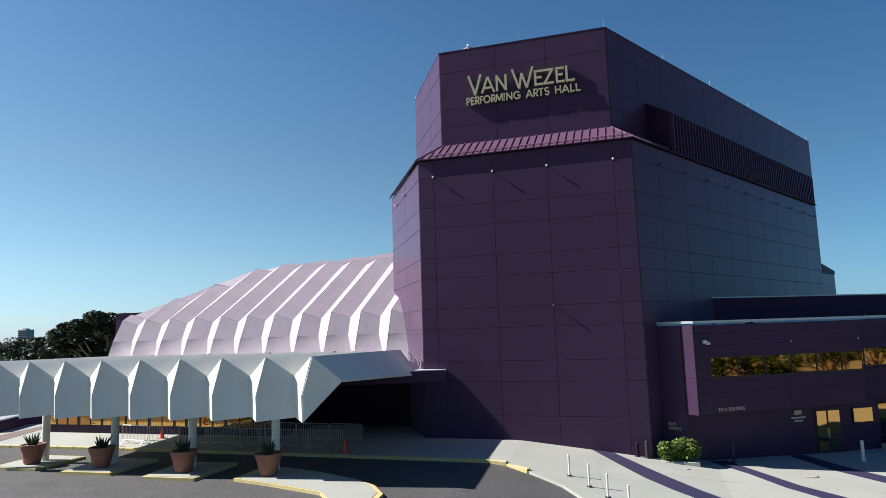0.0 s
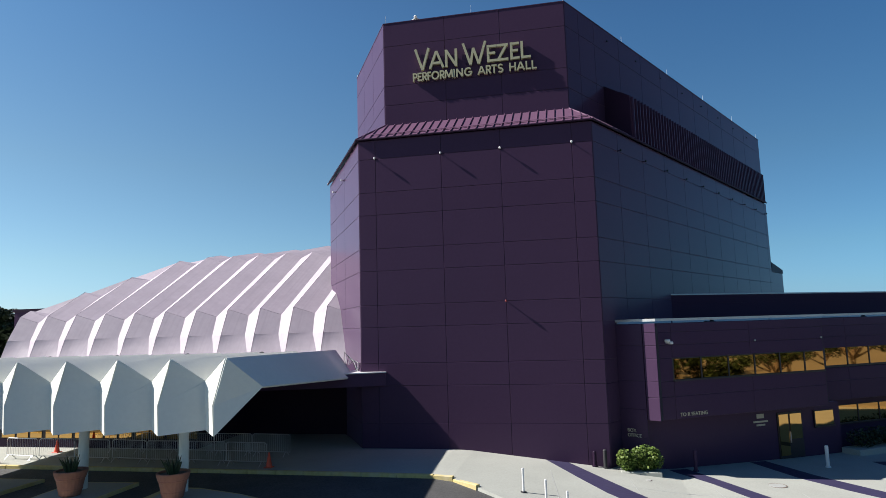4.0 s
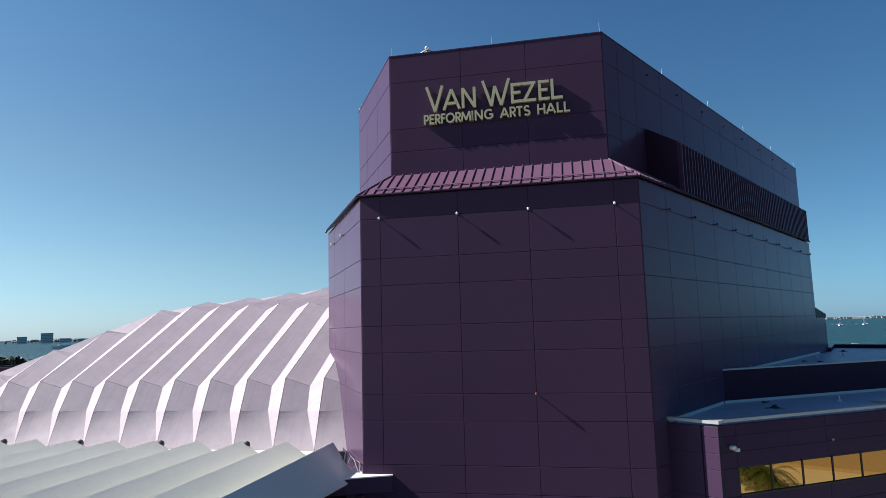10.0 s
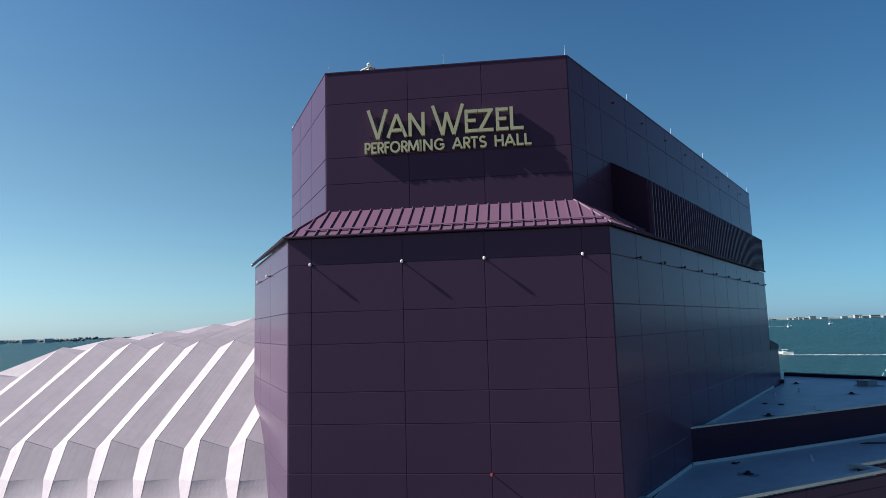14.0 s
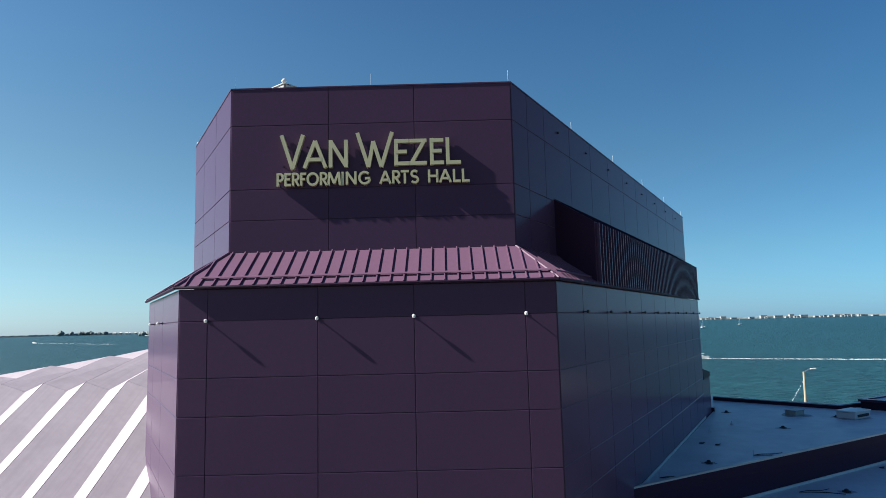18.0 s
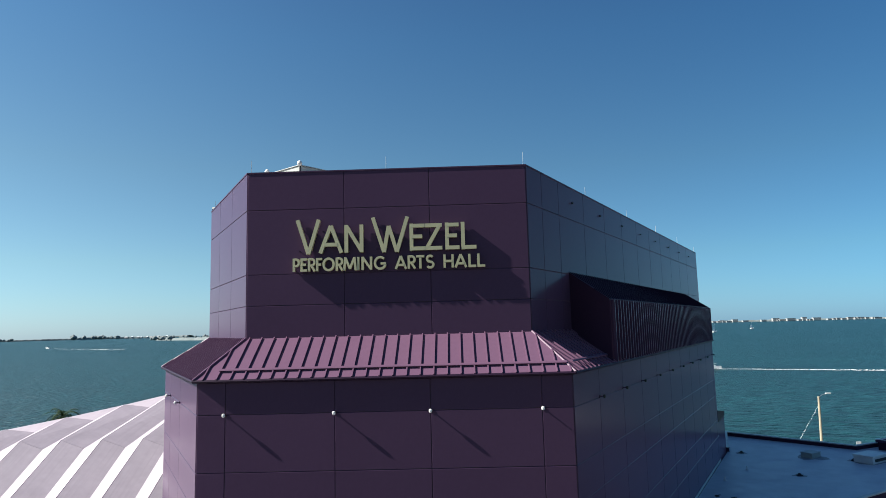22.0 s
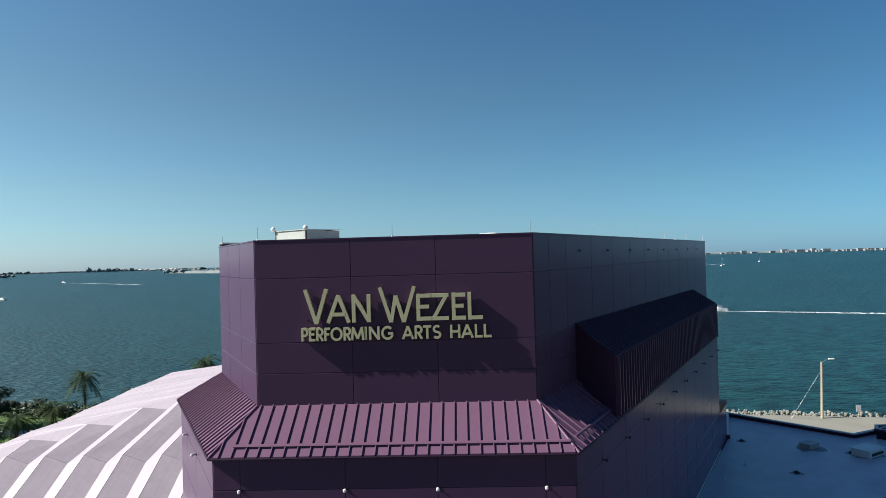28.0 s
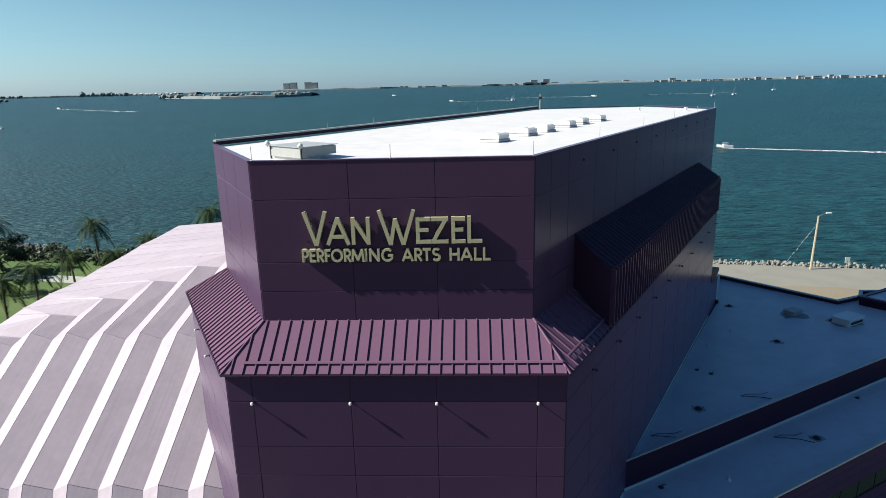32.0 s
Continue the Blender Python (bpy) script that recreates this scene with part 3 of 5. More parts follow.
V = [b.verts.new(p) for p in (r[1], r[2], r[3], (-1.40, -10.5, 4.88))]
b.faces.new((V[0], V[1], V[3]))
b.faces.new((V[1], V[2], V[3]))
bmesh.ops.remove_doubles(b, verts=b.verts, dist=0.001)
bmesh.ops.recalc_face_normals(b, faces=b.faces)
solid(part("end_plate", b, CREAM, canopy, "slanting end plate in shade"), 0.10, 0)
# Slab added to stop sun falling through the gap behind the canopy.
part("link_roof", prism([(-25, 0.9), (-3.3, 0.9), (-4.5, 4.4), (-25, 4.4)], 4.72, 4.9), CREAM, canopy, "low flat roof added between canopy and shell to block sun")
for k, (x, y) in enumerate(((-5.41, -9.45), (-10.14, -9.45), (-15.11, -9.27), (-19.81, -9.22))):
    part("column", lathe([(0.2, 0.0), (0.2, 5.1)], 16, (x, y, 0.0)), CREAM, canopy, "round cream column")
for i in range(2, 9, 2):
    p = canopy_lines(i)[0][0]
    part("drain", lathe([(0.04, -0.20), (0.14, -0.12), (0.17, 0.0), (0.13, 0.12), (0.04, 0.17)], 10, (p[0] + 0.26, 1.28, 5.68)), BLACK, canopy, "black roof drain at the back of a fold")
for k in range(5):
    x = -1.75 + 0.12 * k
    part("loose_cable", tube([(x - 0.5, 0.6 - 0.1 * k, 5.05), (x - 0.35, 0.3, 5.75 - 0.12 * k), (x + 0.15, 0.1, 5.3 - 0.05 * k), (x + 0.5 - 0.1 * k, -0.1, 4.75)], 0.018, 5), (BLACK, WHITE_METAL)[k % 2], canopy, "loose cable by the tower wall")
# flat porch slab beside the tower and the dark recess behind
porch = setting(thing("porch", "dark purple porch slab beside the tower", "porch"))
slab_plan = [(-6.5, -2.6), (-3.4, -1.75), (0.38, -0.12), (0.38, 0.1), (-1.0, 0.1), (-5.0, 5.2), (-9, 5.2)]
part("slab", prism(slab_plan, 3.95, 4.62), PURPLE, porch)
part("flashing", prism([(-3.4, -1.80), (0.40, -0.16), (0.40, -0.01), (-1.0, -0.01), (-1.9, 1.5)], 4.63, 4.68), WHITE_METAL, porch)

# ---- office wing ----
wing = setting(thing("office_wing", "two-storey purple panelled office wing with ribbon windows", "building"))
WD = Vector((math.cos(radians(31.4)), math.sin(radians(31.4)), 0))
WN = Vector((WD.y, -WD.x, 0))
WO = Vector((14.25, 0.1, 0))


def wp(s, out=0.0):
    p = WO + WD * s + WN * out
    return (p.x, p.y)


WTOP = 7.05
XD = WD.copy()
XN = Vector((XD.y, -XD.x, 0))
XO = WO + WD * 11.5 - WN * 1.25


def xp(s, out=0.0):
    """A point along the second stretch of the wing, which turns a little away."""
    p = XO + XD * s + XN * out
    return (p.x, p.y)


part("upper_block", prism([(12.2, 1.9), (12.45, 1.4), (13.83, 0.38), (14.40, -0.02), wp(0.4, -0.02), wp(11.45, -0.02), wp(11.45, -1.27), xp(31, -0.02), xp(31, -5.0), wp(-2, -8.2), (14, 4)], 2.08, WTOP - 0.40), JOINT, wing)
part("lower_block", prism([(12.2, 1.6), (12.55, 1.12), (13.55, 0.66), wp(0.3, -0.9), wp(13.2, -0.9), wp(13.2, -2.15), xp(31, -0.9), xp(31, -4.9), wp(-2, -8.1), (14, 4)], -1.2, 2.08), PURPLE, wing)
part("lower_roof", prism([(12.9, 1.4), (14.0, 0.4), wp(0.3, -0.3), wp(11.2, -0.3), wp(11.2, -1.55), xp(30.8, -0.3), xp(30.8, -5.0), wp(1.6, -7.0), (15.4, 6.6)], WTOP - 0.40, WTOP - 0.25), ROOF_GREY, wing, "white membrane roof in shade")
part("coping", ring([(12.42, 1.25), (13.74, 0.27), (14.40, -0.18), wp(0.5, 0.07), wp(11.5, 0.06), wp(11.5, -1.19), xp(31, 0.06), xp(31, -5.0), wp(1.6, -7.0)], 0.36, WTOP - 0.1, WTOP + 0.03, closed=False), COPING, wing, "grey metal coping")
# upper roof behind
R2 = [(16.35, 8.2), (16.35 + 42 * WD.x, 8.2 + 42 * WD.y), (62, 36), (44.2, 36.0), (43.4, 34.6), (40.8, 33.4), (33.3, 41.5), (30.6, 34.6), (30.3, 33.7)]
part("high_block", prism(R2, -1.0, 8.0), PURPLE_SHADED, wing)
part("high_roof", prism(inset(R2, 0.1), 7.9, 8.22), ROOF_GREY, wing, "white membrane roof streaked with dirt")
part("high_parapet", ring(R2, 0.24, 8.002, 8.52, closed=False), PURPLE_SHADED, wing)
part("high_coping", ring(R2, 0.28, 8.52, 8.60, closed=False), COPING, wing)
part("flashing", box(9.6, 34.5, -0.07, -0.035, 8.2, 8.38, m=wall_frame(LOW[1], LOW[2])), MEMBRANE, wing, "white upturn of the membrane against the tower")
part("flashing", box(1.5, 9.0, -0.07, -0.035, 6.78, 6.95, m=wall_frame(LOW[1], LOW[2])), MEMBRANE, wing, "white upturn of the membrane against the tower")
part("flashing", box(0.0, 40.0, -0.05, -0.002, 6.78, 6.94, m=wall_frame(R2[0], R2[1])), MEMBRANE, wing, "white upturn of the membrane against the upper block")
# cladding of the street front
xs = [0.22, 1.1, 6.15, 11.37]
front = clad("front_wall", wp(0), wp(11.38), xs, [2.08, 3.2, 3.95], wing)
up_front = clad("front_wall", wp(0), wp(11.38), xs, [5.1, 5.75, 6.4, WTOP - 0.2], wing)
clad("front_wall", wp(0), wp(1.1), [0.22, 1.1], [3.95, 5.1], wing)
clad("front_wall", xp(0.0), xp(30.6), [0.0, 3.2, 8.6, 14.0, 19.4, 30.4], [2.08, 3.2, 3.95], wing)
clad("front_wall", xp(0.0), xp(30.6), [0.0, 3.2, 8.6, 14.0, 19.4, 30.4], [5.1, 5.75, 6.4, WTOP - 0.2], wing)
clad("return_wall", (12.4, 1.28), (13.79, 0.335), [0, 1.68], [-0.7, 1.2, 2.6, 4.0, 5.75, WTOP - 0.2], wing)
strip = clad("corner_wall", (13.80, 0.30), (14.40, -0.105), [0, 0.72], [2.08, 3.2, 4.0, 5.1, 5.75, 6.4, WTOP - 0.2], wing, "narrow sunlit corner strip")


def ribbon(s0, n, pitch, out, z0, z1, at=None):
    at = at or wp
    for k in range(n):
        m = wall_frame(at(0, out), at(1, out)) @ Matrix.Translation((s0 + pitch * k, 0, 0))
        w = part("window", box(0.0, pitch, -0.004, 0.018, z0, z1, m=m), FRAME_DARK, wing)
        part("pane", box(0.05, pitch - 0.05, -0.014, -0.005, z0 + 0.06, z1 - 0.05, m=m), GLASS, w, "bronze mirror glass")
        part("mullion", box(-0.04, 0.04, -0.04, 0.0, z0, z1, m=m), FRAME_DARK, w)
    m = wall_frame(at(0, out), at(1, out)) @ Matrix.Translation((s0, 0, 0))
    part("window_sill", box(0, pitch * n, -0.07, 0.0, z0 - 0.05, z0 + 0.02, m=m), FRAME_DARK, wing)


ribbon(1.1, 5, 1.76, 0.0, 3.97, 5.09)
ribbon(9.9, 1, 1.48, 0.0, 3.97, 5.09)
ribbon(-0.05, 1, 1.45, 0.0, 4.03, 5.14, xp)
ribbon(1.4, 11, 1.8, 0.0, 4.03, 5.14, xp)
ribbon(11.2, 1, 1.5, -0.85, 0.80, 1.70)
ribbon(2.9, 9, 1.8, -0.85, 0.55, 1.65, xp)
# ---- sign ----
sign = thing("building_sign", "raised gold metal letters on the dark purple tower", "sign")


# ---- sign letters, drawn as strokes on a unit square ----
def arc(cx, cy, rx, ry, a0, a1, n=10):
    return [(cx + rx * math.cos(radians(a0 + (a1 - a0) * k / n)), cy + ry * math.sin(radians(a0 + (a1 - a0) * k / n))) for k in range(n + 1)]


GLYPH = {
    "V": [[(0.10, 1.0), (0.52, 0.02)], [(0.92, 1.0), (0.52, 0.02)]],
    "A": [[(0.06, 0.0), (0.5, 0.98)], [(0.94, 0.0), (0.5, 0.98)], [(0.22, 0.30), (0.78, 0.30)]],
    "N": [[(0.10, 0.0), (0.10, 1.0)], [(0.10, 0.97), (0.90, 0.03)], [(0.90, 0.0), (0.90, 1.0)]],
    "W": [[(0.05, 1.0), (0.34, 0.02)], [(0.34, 0.02), (0.47, 0.75)], [(0.47, 0.75), (0.68, 0.02)], [(0.68, 0.02), (0.97, 1.0)]],
    "E": [[(0.14, 0.0), (0.14, 1.0)], [(0.05, 0.92), (0.98, 0.92)], [(0.1, 0.52), (0.85, 0.52)], [(0.05, 0.08), (1.0, 0.08)]],
    "Z": [[(0.04, 0.92), (0.98, 0.92)], [(0.86, 0.92), (0.14, 0.08)], [(0.02, 0.08), (0.98, 0.08)]],
    "L": [[(0.14, 0.0), (0.14, 1.0)], [(0.05, 0.08), (1.0, 0.08)]],
    "P": [[(0.14, 0.0), (0.14, 1.0)], [(0.14, 0.93), (0.5, 0.93)] + arc(0.5, 0.68, 0.38, 0.25, 90, -90) + [(0.14, 0.43)]],
    "R": [[(0.14, 0.0), (0.14, 1.0)], [(0.14, 0.93), (0.5, 0.93)] + arc(0.5, 0.69, 0.38, 0.24, 90, -90) + [(0.14, 0.45)], [(0.45, 0.45), (0.92, 0.0)]],
    "F": [[(0.14, 0.0), (0.14, 1.0)], [(0.05, 0.92), (0.95, 0.92)], [(0.1, 0.50), (0.80, 0.50)]],
    "O": [arc(0.5, 0.5, 0.43, 0.44, 0, 360, 22)],
    "M": [[(0.06, 0.0), (0.16, 1.0)], [(0.16, 0.97), (0.5, 0.12)], [(0.5, 0.12), (0.84, 0.97)], [(0.84, 1.0), (0.94, 0.0)]],
    "I": [[(0.5, 0.0), (0.5, 1.0)]],
    "G": [arc(0.52, 0.5, 0.42, 0.44, 45, 330, 18) + [(0.90, 0.44)], [(0.55, 0.46), (0.96, 0.46)]],
    "T": [[(0.5, 0.0), (0.5, 1.0)], [(0.02, 0.92), (0.98, 0.92)]],
    "S": [arc(0.5, 0.72, 0.34, 0.22, 35, 270, 12) + arc(0.5, 0.27, 0.36, 0.22, 90, -150, 12)],
    "H": [[(0.10, 0.0), (0.10, 1.0)], [(0.90, 0.0), (0.90, 1.0)], [(0.10, 0.50), (0.90, 0.50)]],
}


def stroke(bm, pts, w, sx, sz, ox, oz, y0, y1):
    P = [Vector((ox + x * sx, oz + z * sz)) for x, z in pts]
    left, right = [], []
    n = len(P)
    loop = (P[0] - P[-1]).length < 1e-4
    for i in range(n):
        a = P[i - 1] if i else (P[-2] if loop else P[0])
        c = P[i + 1] if i < n - 1 else (P[1] if loop else P[-1])
        d = (c - a).normalized()
        k = Vector((-d.y, d.x)) * w / 2
        left.append(P[i] + k)
        right.append(P[i] - k)
    rows = []
    for i in range(n):
        rows.append([bm.verts.new((left[i].x, y0, left[i].y)), bm.verts.new((right[i].x, y0, right[i].y)), bm.verts.new((right[i].x, y1, right[i].y)), bm.verts.new((left[i].x, y1, left[i].y))])
    for r, s in zip(rows, rows[1:]):
        for i in range(4):
            j = (i + 1) % 4
            bm.faces.new((r[i], r[j], s[j], s[i]))
    bm.faces.new(rows[0][::-1])
    bm.faces.new(rows[-1])


def letter(ch, x0, x1, z0, z1, w, parent, lift=0.0):
    bm = bmesh.new()
    for k, pts in enumerate(GLYPH[ch]):
        e = 0.004 * k
        stroke(bm, pts, w, x1 - x0, z1 - z0, x0, z0, 1.76 - e, 1.93 - e)
    bmesh.ops.recalc_face_normals(bm, faces=bm.faces)
    ob = part("letter", bm, LETTER, parent)
    for zz in (z0 + 0.12 * (z1 - z0), z0 + 0.8 * (z1 - z0)):
        part("standoff", box(x0 + 0.15 * (x1 - x0) - 0.02, x0 + 0.15 * (x1 - x0) + 0.02, 1.92, 1.99, zz - 0.02, zz + 0.02), PURPLE_DARK, ob)


Z1 = 22.16
for ch, x0, x1, z1 in (("V", 1.90, 2.90, 23.46), ("A", 2.82, 3.74, 23.23), ("N", 3.80, 4.53, 23.22), ("W", 4.82, 6.26, 23.48), ("E", 6.28, 6.86, 23.20), ("Z", 6.84, 7.54, 23.20), ("E", 7.64, 8.18, 23.20), ("L", 8.24, 8.82, 23.21)):
    letter(ch, x0, x1, Z1 - (0.05 if ch in "VW" else 0), z1, 0.140, sign)
row2 = (("P", 1.72, 0.27), ("E", 2.03, 0.25), ("R", 2.32, 0.29), ("F", 2.65, 0.24), ("O", 2.90, 0.47), ("R", 3.42, 0.29), ("M", 3.72, 0.52), ("I", 4.26, 0.10), ("N", 4.44, 0.42), ("G", 4.92, 0.50),
        ("A", 5.72, 0.44), ("R", 6.20, 0.30), ("T", 6.52, 0.32), ("S", 6.88, 0.34), ("H", 7.56, 0.38), ("A", 7.98, 0.46), ("L", 8.50, 0.29), ("L", 8.84, 0.29))
for ch, x, w in row2:
    k = 0.962 if x < 5.5 else 1.0
    x = 1.83 + (x - 1.72) * k if x < 5.5 else x
    letter(ch, x, x + w * k, 21.48, 21.98, 0.088, sign)


# ---- small lettering on the wing ----
def text_on(body_, size, m, mat, name, label):
    cu = bpy.data.curves.new(name, "FONT")
    cu.body, cu.size, cu.extrude, cu.align_x = body_, size, 0.01, "LEFT"
    cu.materials.append(mat)
    ob = new(name, cu)
    ob.matrix_basis = m @ pose(0, 0, 0, 90, 0, 0)
    return tagged(ob, label, "sign")


wm = wall_frame(wp(0), wp(1))
text_on("TO R SEATING", 0.26, wm @ Matrix.Translation((1.32, -0.06, 2.20)), GOLD_TEXT, "seating_sign", "small gold letters on the purple wing wall")
rm = wall_frame((12.4, 1.24), (13.79, 0.295))
text_on("BOX\nOFFICE", 0.24, rm @ Matrix.Translation((0.55, -0.06, 1.45)), GOLD_TEXT, "box_office_sign", "small gold letters on a purple wall")
num = thing("office_plate", "gold bars of small lettering beside a door", "sign")
lm = wall_frame(wp(0, -0.9), wp(1, -0.9))
part("bar", box(7.1, 7.6, -0.03, -0.01, 1.55, 1.78, m=lm), GOLD_TEXT, num)
part("bar", box(6.85, 7.85, -0.03, -0.01, 1.33, 1.42, m=lm), GOLD_TEXT, num)
part("bar", box(7.05, 7.65, -0.03, -0.01, 1.15, 1.24, m=lm), GOLD_TEXT, num)

# office door under the overhang
door = setting(thing("door_1", "bronze glass entrance door under the wing overhang", "door"))
part("door_frame", box(8.5, 10.3, -0.05, 0.05, -0.7, 1.75, m=lm), FRAME_DARK, door)
part("pane", box(8.58, 9.25, -0.08, -0.055, -0.55, 1.65, m=lm), GLASS, door)
part("pane", box(9.38, 10.2, -0.08, -0.055, 0.3, 1.65, m=lm), GLASS, door)
part("handle", box(9.28, 9.32, -0.14, -0.08, 0.1, 0.7, m=lm), STEEL, door)


# ---- floodlights on stubs ----
def floodlight(m, mat=WHITE_METAL, label="white floodlight on a short arm on purple cladding", size=1.0):
    t = thing("floodlight", label, "light", "floodlights under the eaves")
    t.matrix_basis = m
    part("arm", tube([(0, 0.05, 0), (0, -0.18, 0)], 0.022, 6), PURPLE, t)
    part("head", lathe([(0.02, -0.065), (0.05, -0.045), (0.06, 0.0), (0.05, 0.05), (0.02, 0.065)], 10, (0, -0.21, 0)), mat, t)
    part("bracket", box(-0.05, 0.05, -0.05, 0.0, -0.05, 0.05), PURPLE_DARK, t)
    return t


fl = floodlight(pose(-0.02, 0, 16.46))
for x in (3.75, 7.03, 10.82):
    copy_thing(fl, pose(x, 0, 16.46))
rw = wall_frame(LOW[1], LOW[2])
# Same lights on the shaded side, their heads coloured black to stand for shade.
shade_fl = floodlight(rw @ Matrix.Translation((3.0, 0, 16.5)), BLACK, "floodlight on a short arm, head blackened for the shade on this wall")
for k in range(1, 10):
    copy_thing(shade_fl, rw @ Matrix.Translation((3.0 + 3.43 * k, 0, 16.5)))
lw = wall_frame(LOW[5], LOW[0])
for s in (LL - 8.6, LL - 4.95):
    copy_thing(fl, lw @ Matrix.Translation((s, 0, 16.46)))
red = thing("alarm_lamp", "small red lamp on a stub on the tower front", "light")
red.matrix_basis = pose(7.03, 0, 8.24)
part("arm", tube([(0, 0.05, 0), (0, -0.2, 0)], 0.025, 6), PURPLE, red)
part("head", lathe([(0.03, -0.06), (0.06, -0.02), (0.045, 0.06)], 10, (0, -0.22, 0)), RED_LENS, red)
# lamps and cameras on the wing
for s, lab in ((0.76, "white security camera pair on the wing wall"), (6.47, "small grey wall lamp"), (11.2, "small grey wall lamp")):
    c = thing("security_camera" if s < 1 else "wall_lamp", lab, "camera" if s < 1 else "light")
    c.matrix_basis = wm @ Matrix.Translation((s, -0.04, 5.92 if s < 1 else 5.8))
    if s < 1:
        part("bracket", box(-0.05, 0.05, -0.15, 0.0, -0.08, 0.08), WHITE_METAL, c)
        part("housing", box(-0.17, 0.04, -0.32, -0.10, -0.01, 0.12, 0.03), WHITE_METAL, c)
        part("housing", box(0.02, 0.20, -0.34, -0.10, -0.13, 0.01, 0.03), WHITE_METAL, c)
    else:
        part("housing", box(-0.04, 0.04, -0.09, 0.0, -0.03, 0.04, 0.012), GREY_METAL, c)
        part("lens", lathe([(0.02, -0.06), (0.03, -0.03)], 8, (0, -0.05, 0)), STEEL, c)

# small vents below the upper parapet
for k in range(8):
    v = thing("wall_vent", "small dark round vent on the shaded upper wall", "vent", "vents under the parapet")
    v.matrix_basis = wall_frame(UP[1], UP[2]) @ Matrix.Translation((5.2 + 4.3 * k, -0.05, 24.7))
    part("flange", box(-0.045, 0.045, -0.03, 0.0, -0.045, 0.045), PURPLE_DARK, v)
    part("hood", lathe([(0.04, -0.04), (0.035, 0.02), (0.015, 0.035)], 8, (0, -0.05, 0)), BLACK, v)

# ---- roof plant on the tower ----
RZ = TOP - 0.10
vent = thing("roof_fan", "white square-hooded exhaust fan on the white roof", "vent", "fans along the tower roof", at=(9.54, 9.47, RZ), turn=61)
part("curb", box(-0.62, 0.62, -0.58, 0.58, 0, 0.12, 0.03), MEMBRANE, vent)
b = bmesh.new()
lv = [[b.verts.new((sx * w_, sy * d_, z_)) for sx, sy in ((-1, -1), (1, -1), (1, 1), (-1, 1))] for w_, d_, z_ in ((0.50, 0.48, 0.04), (0.50, 0.48, 0.13), (0.57, 0.54, 0.15), (0.57, 0.54, 0.34), (0.46, 0.42, 0.41), (0.2, 0.15, 0.42))]
for r_, s_ in zip(lv, lv[1:]):
    for i in range(4):
        b.faces.new((r_[i], r_[(i + 1) % 4], s_[(i + 1) % 4], s_[i]))
b.faces.new(lv[0][::-1])
b.faces.new(lv[-1])
part("hood", b, WHITE_METAL, vent)
part("motor_cap", lathe([(0.22, 0.41), (0.22, 0.43), (0.1, 0.44)], 12), WHITE_METAL, vent)
for x, y in ((11.21, 12.66), (12.46, 14.99), (14.17, 18.23), (15.39, 20.76), (17.05, 23.46)):
    copy_thing(vent, pose(x, y, RZ, 0, 0, 61))
ac = thing("roof_unit", "grey sheet-metal air unit with two white balls", "air unit", at=(1.90, 2.55, RZ), turn=-39.0)
part("curb", box(-1.95, -0.1, 0.1, 1.0, 0, 0.10), MEMBRANE, ac)
part("cabinet", box(-2.05, 0.0, 0.0, 1.05, 0.10, 0.52, 0.015), GREY_METAL, ac)
part("hood", box(-2.00, -0.03, 1.05, 1.75, 0.16, 0.49, 0.015), GREY_METAL, ac, "sheet-metal intake hood")
part("corner_post", box(-0.05, 0.012, -0.012, 0.04, 0.02, 0.53), BLACK, ac)
part("corner_post", box(-2.08, -2.02, -0.012, 0.04, 0.0, 0.56), BLACK, ac)
part("lid", box(-2.10, 0.05, -0.05, 1.80, 0.52, 0.545), COPING, ac)
for x, y, z_ in ((-2.12, -0.08, 0.62), (0.02, -0.03, 0.60)):
    part("ball_sensor", lathe([(0.02, -0.11), (0.08, -0.07), (0.11, 0.0), (0.08, 0.07), (0.02, 0.11)], 12, (x, y, z_)), WHITE_METAL, ac, "white ball on a short stem")
    part("stem", tube([(x, y, 0.48), (x, y, z_ - 0.08)], 0.02, 5), GREY_METAL, ac)
duct = thing("roof_duct", "low white roof curb joining the fans", "duct")
part("curb", box(0, 6.2, -0.12, 0.12, 0, 0.22, m=wall_frame((6.2, 16.0), (9.3, 10.9)) @ Matrix.Translation((0, 0, RZ))), MEMBRANE, duct)
part("conduit", tube([(9.4, 10.9, RZ + 0.12), (17.4, 25.4, RZ + 0.12)], 0.05, 6), WHITE_METAL, duct)
mast = thing("roof_mast", "slim dark mast with a vane on the roof edge", "antenna", at=(15.3, 43.5, RZ))
part("pole", tube([(0, 0, 0), (0, 0, 1.5)], 0.05, 6), GREY_METAL, mast)
part("vane", box(-0.16, 0.20, -0.05, 0.05, 1.0, 1.25), BLACK, mast)
rod = thing("lightning_rod", "thin metal lightning rod on the parapet", "rod", "rods along the parapet", at=(0.1, 2.1, TOP))
part("spike", tube([(0, 0, 0), (0, 0, 0.55)], 0.012, 5), STEEL, rod)
part("base", lathe([(0.05, 0), (0.03, 0.06)], 8), STEEL, rod)
for x, y in ((5.4, 2.1), (10.75, 2.1), (14.5, 8.9), (18.3, 15.7), (22.1, 22.5), (25.9, 29.3), (29.8, 36.4), (-4.2, 9.6), (-0.2, 16.8), (4.0, 24.4), (9.0, 33.2), (2.0, 20.8)):
    copy_thing(rod, pose(x, y, TOP))
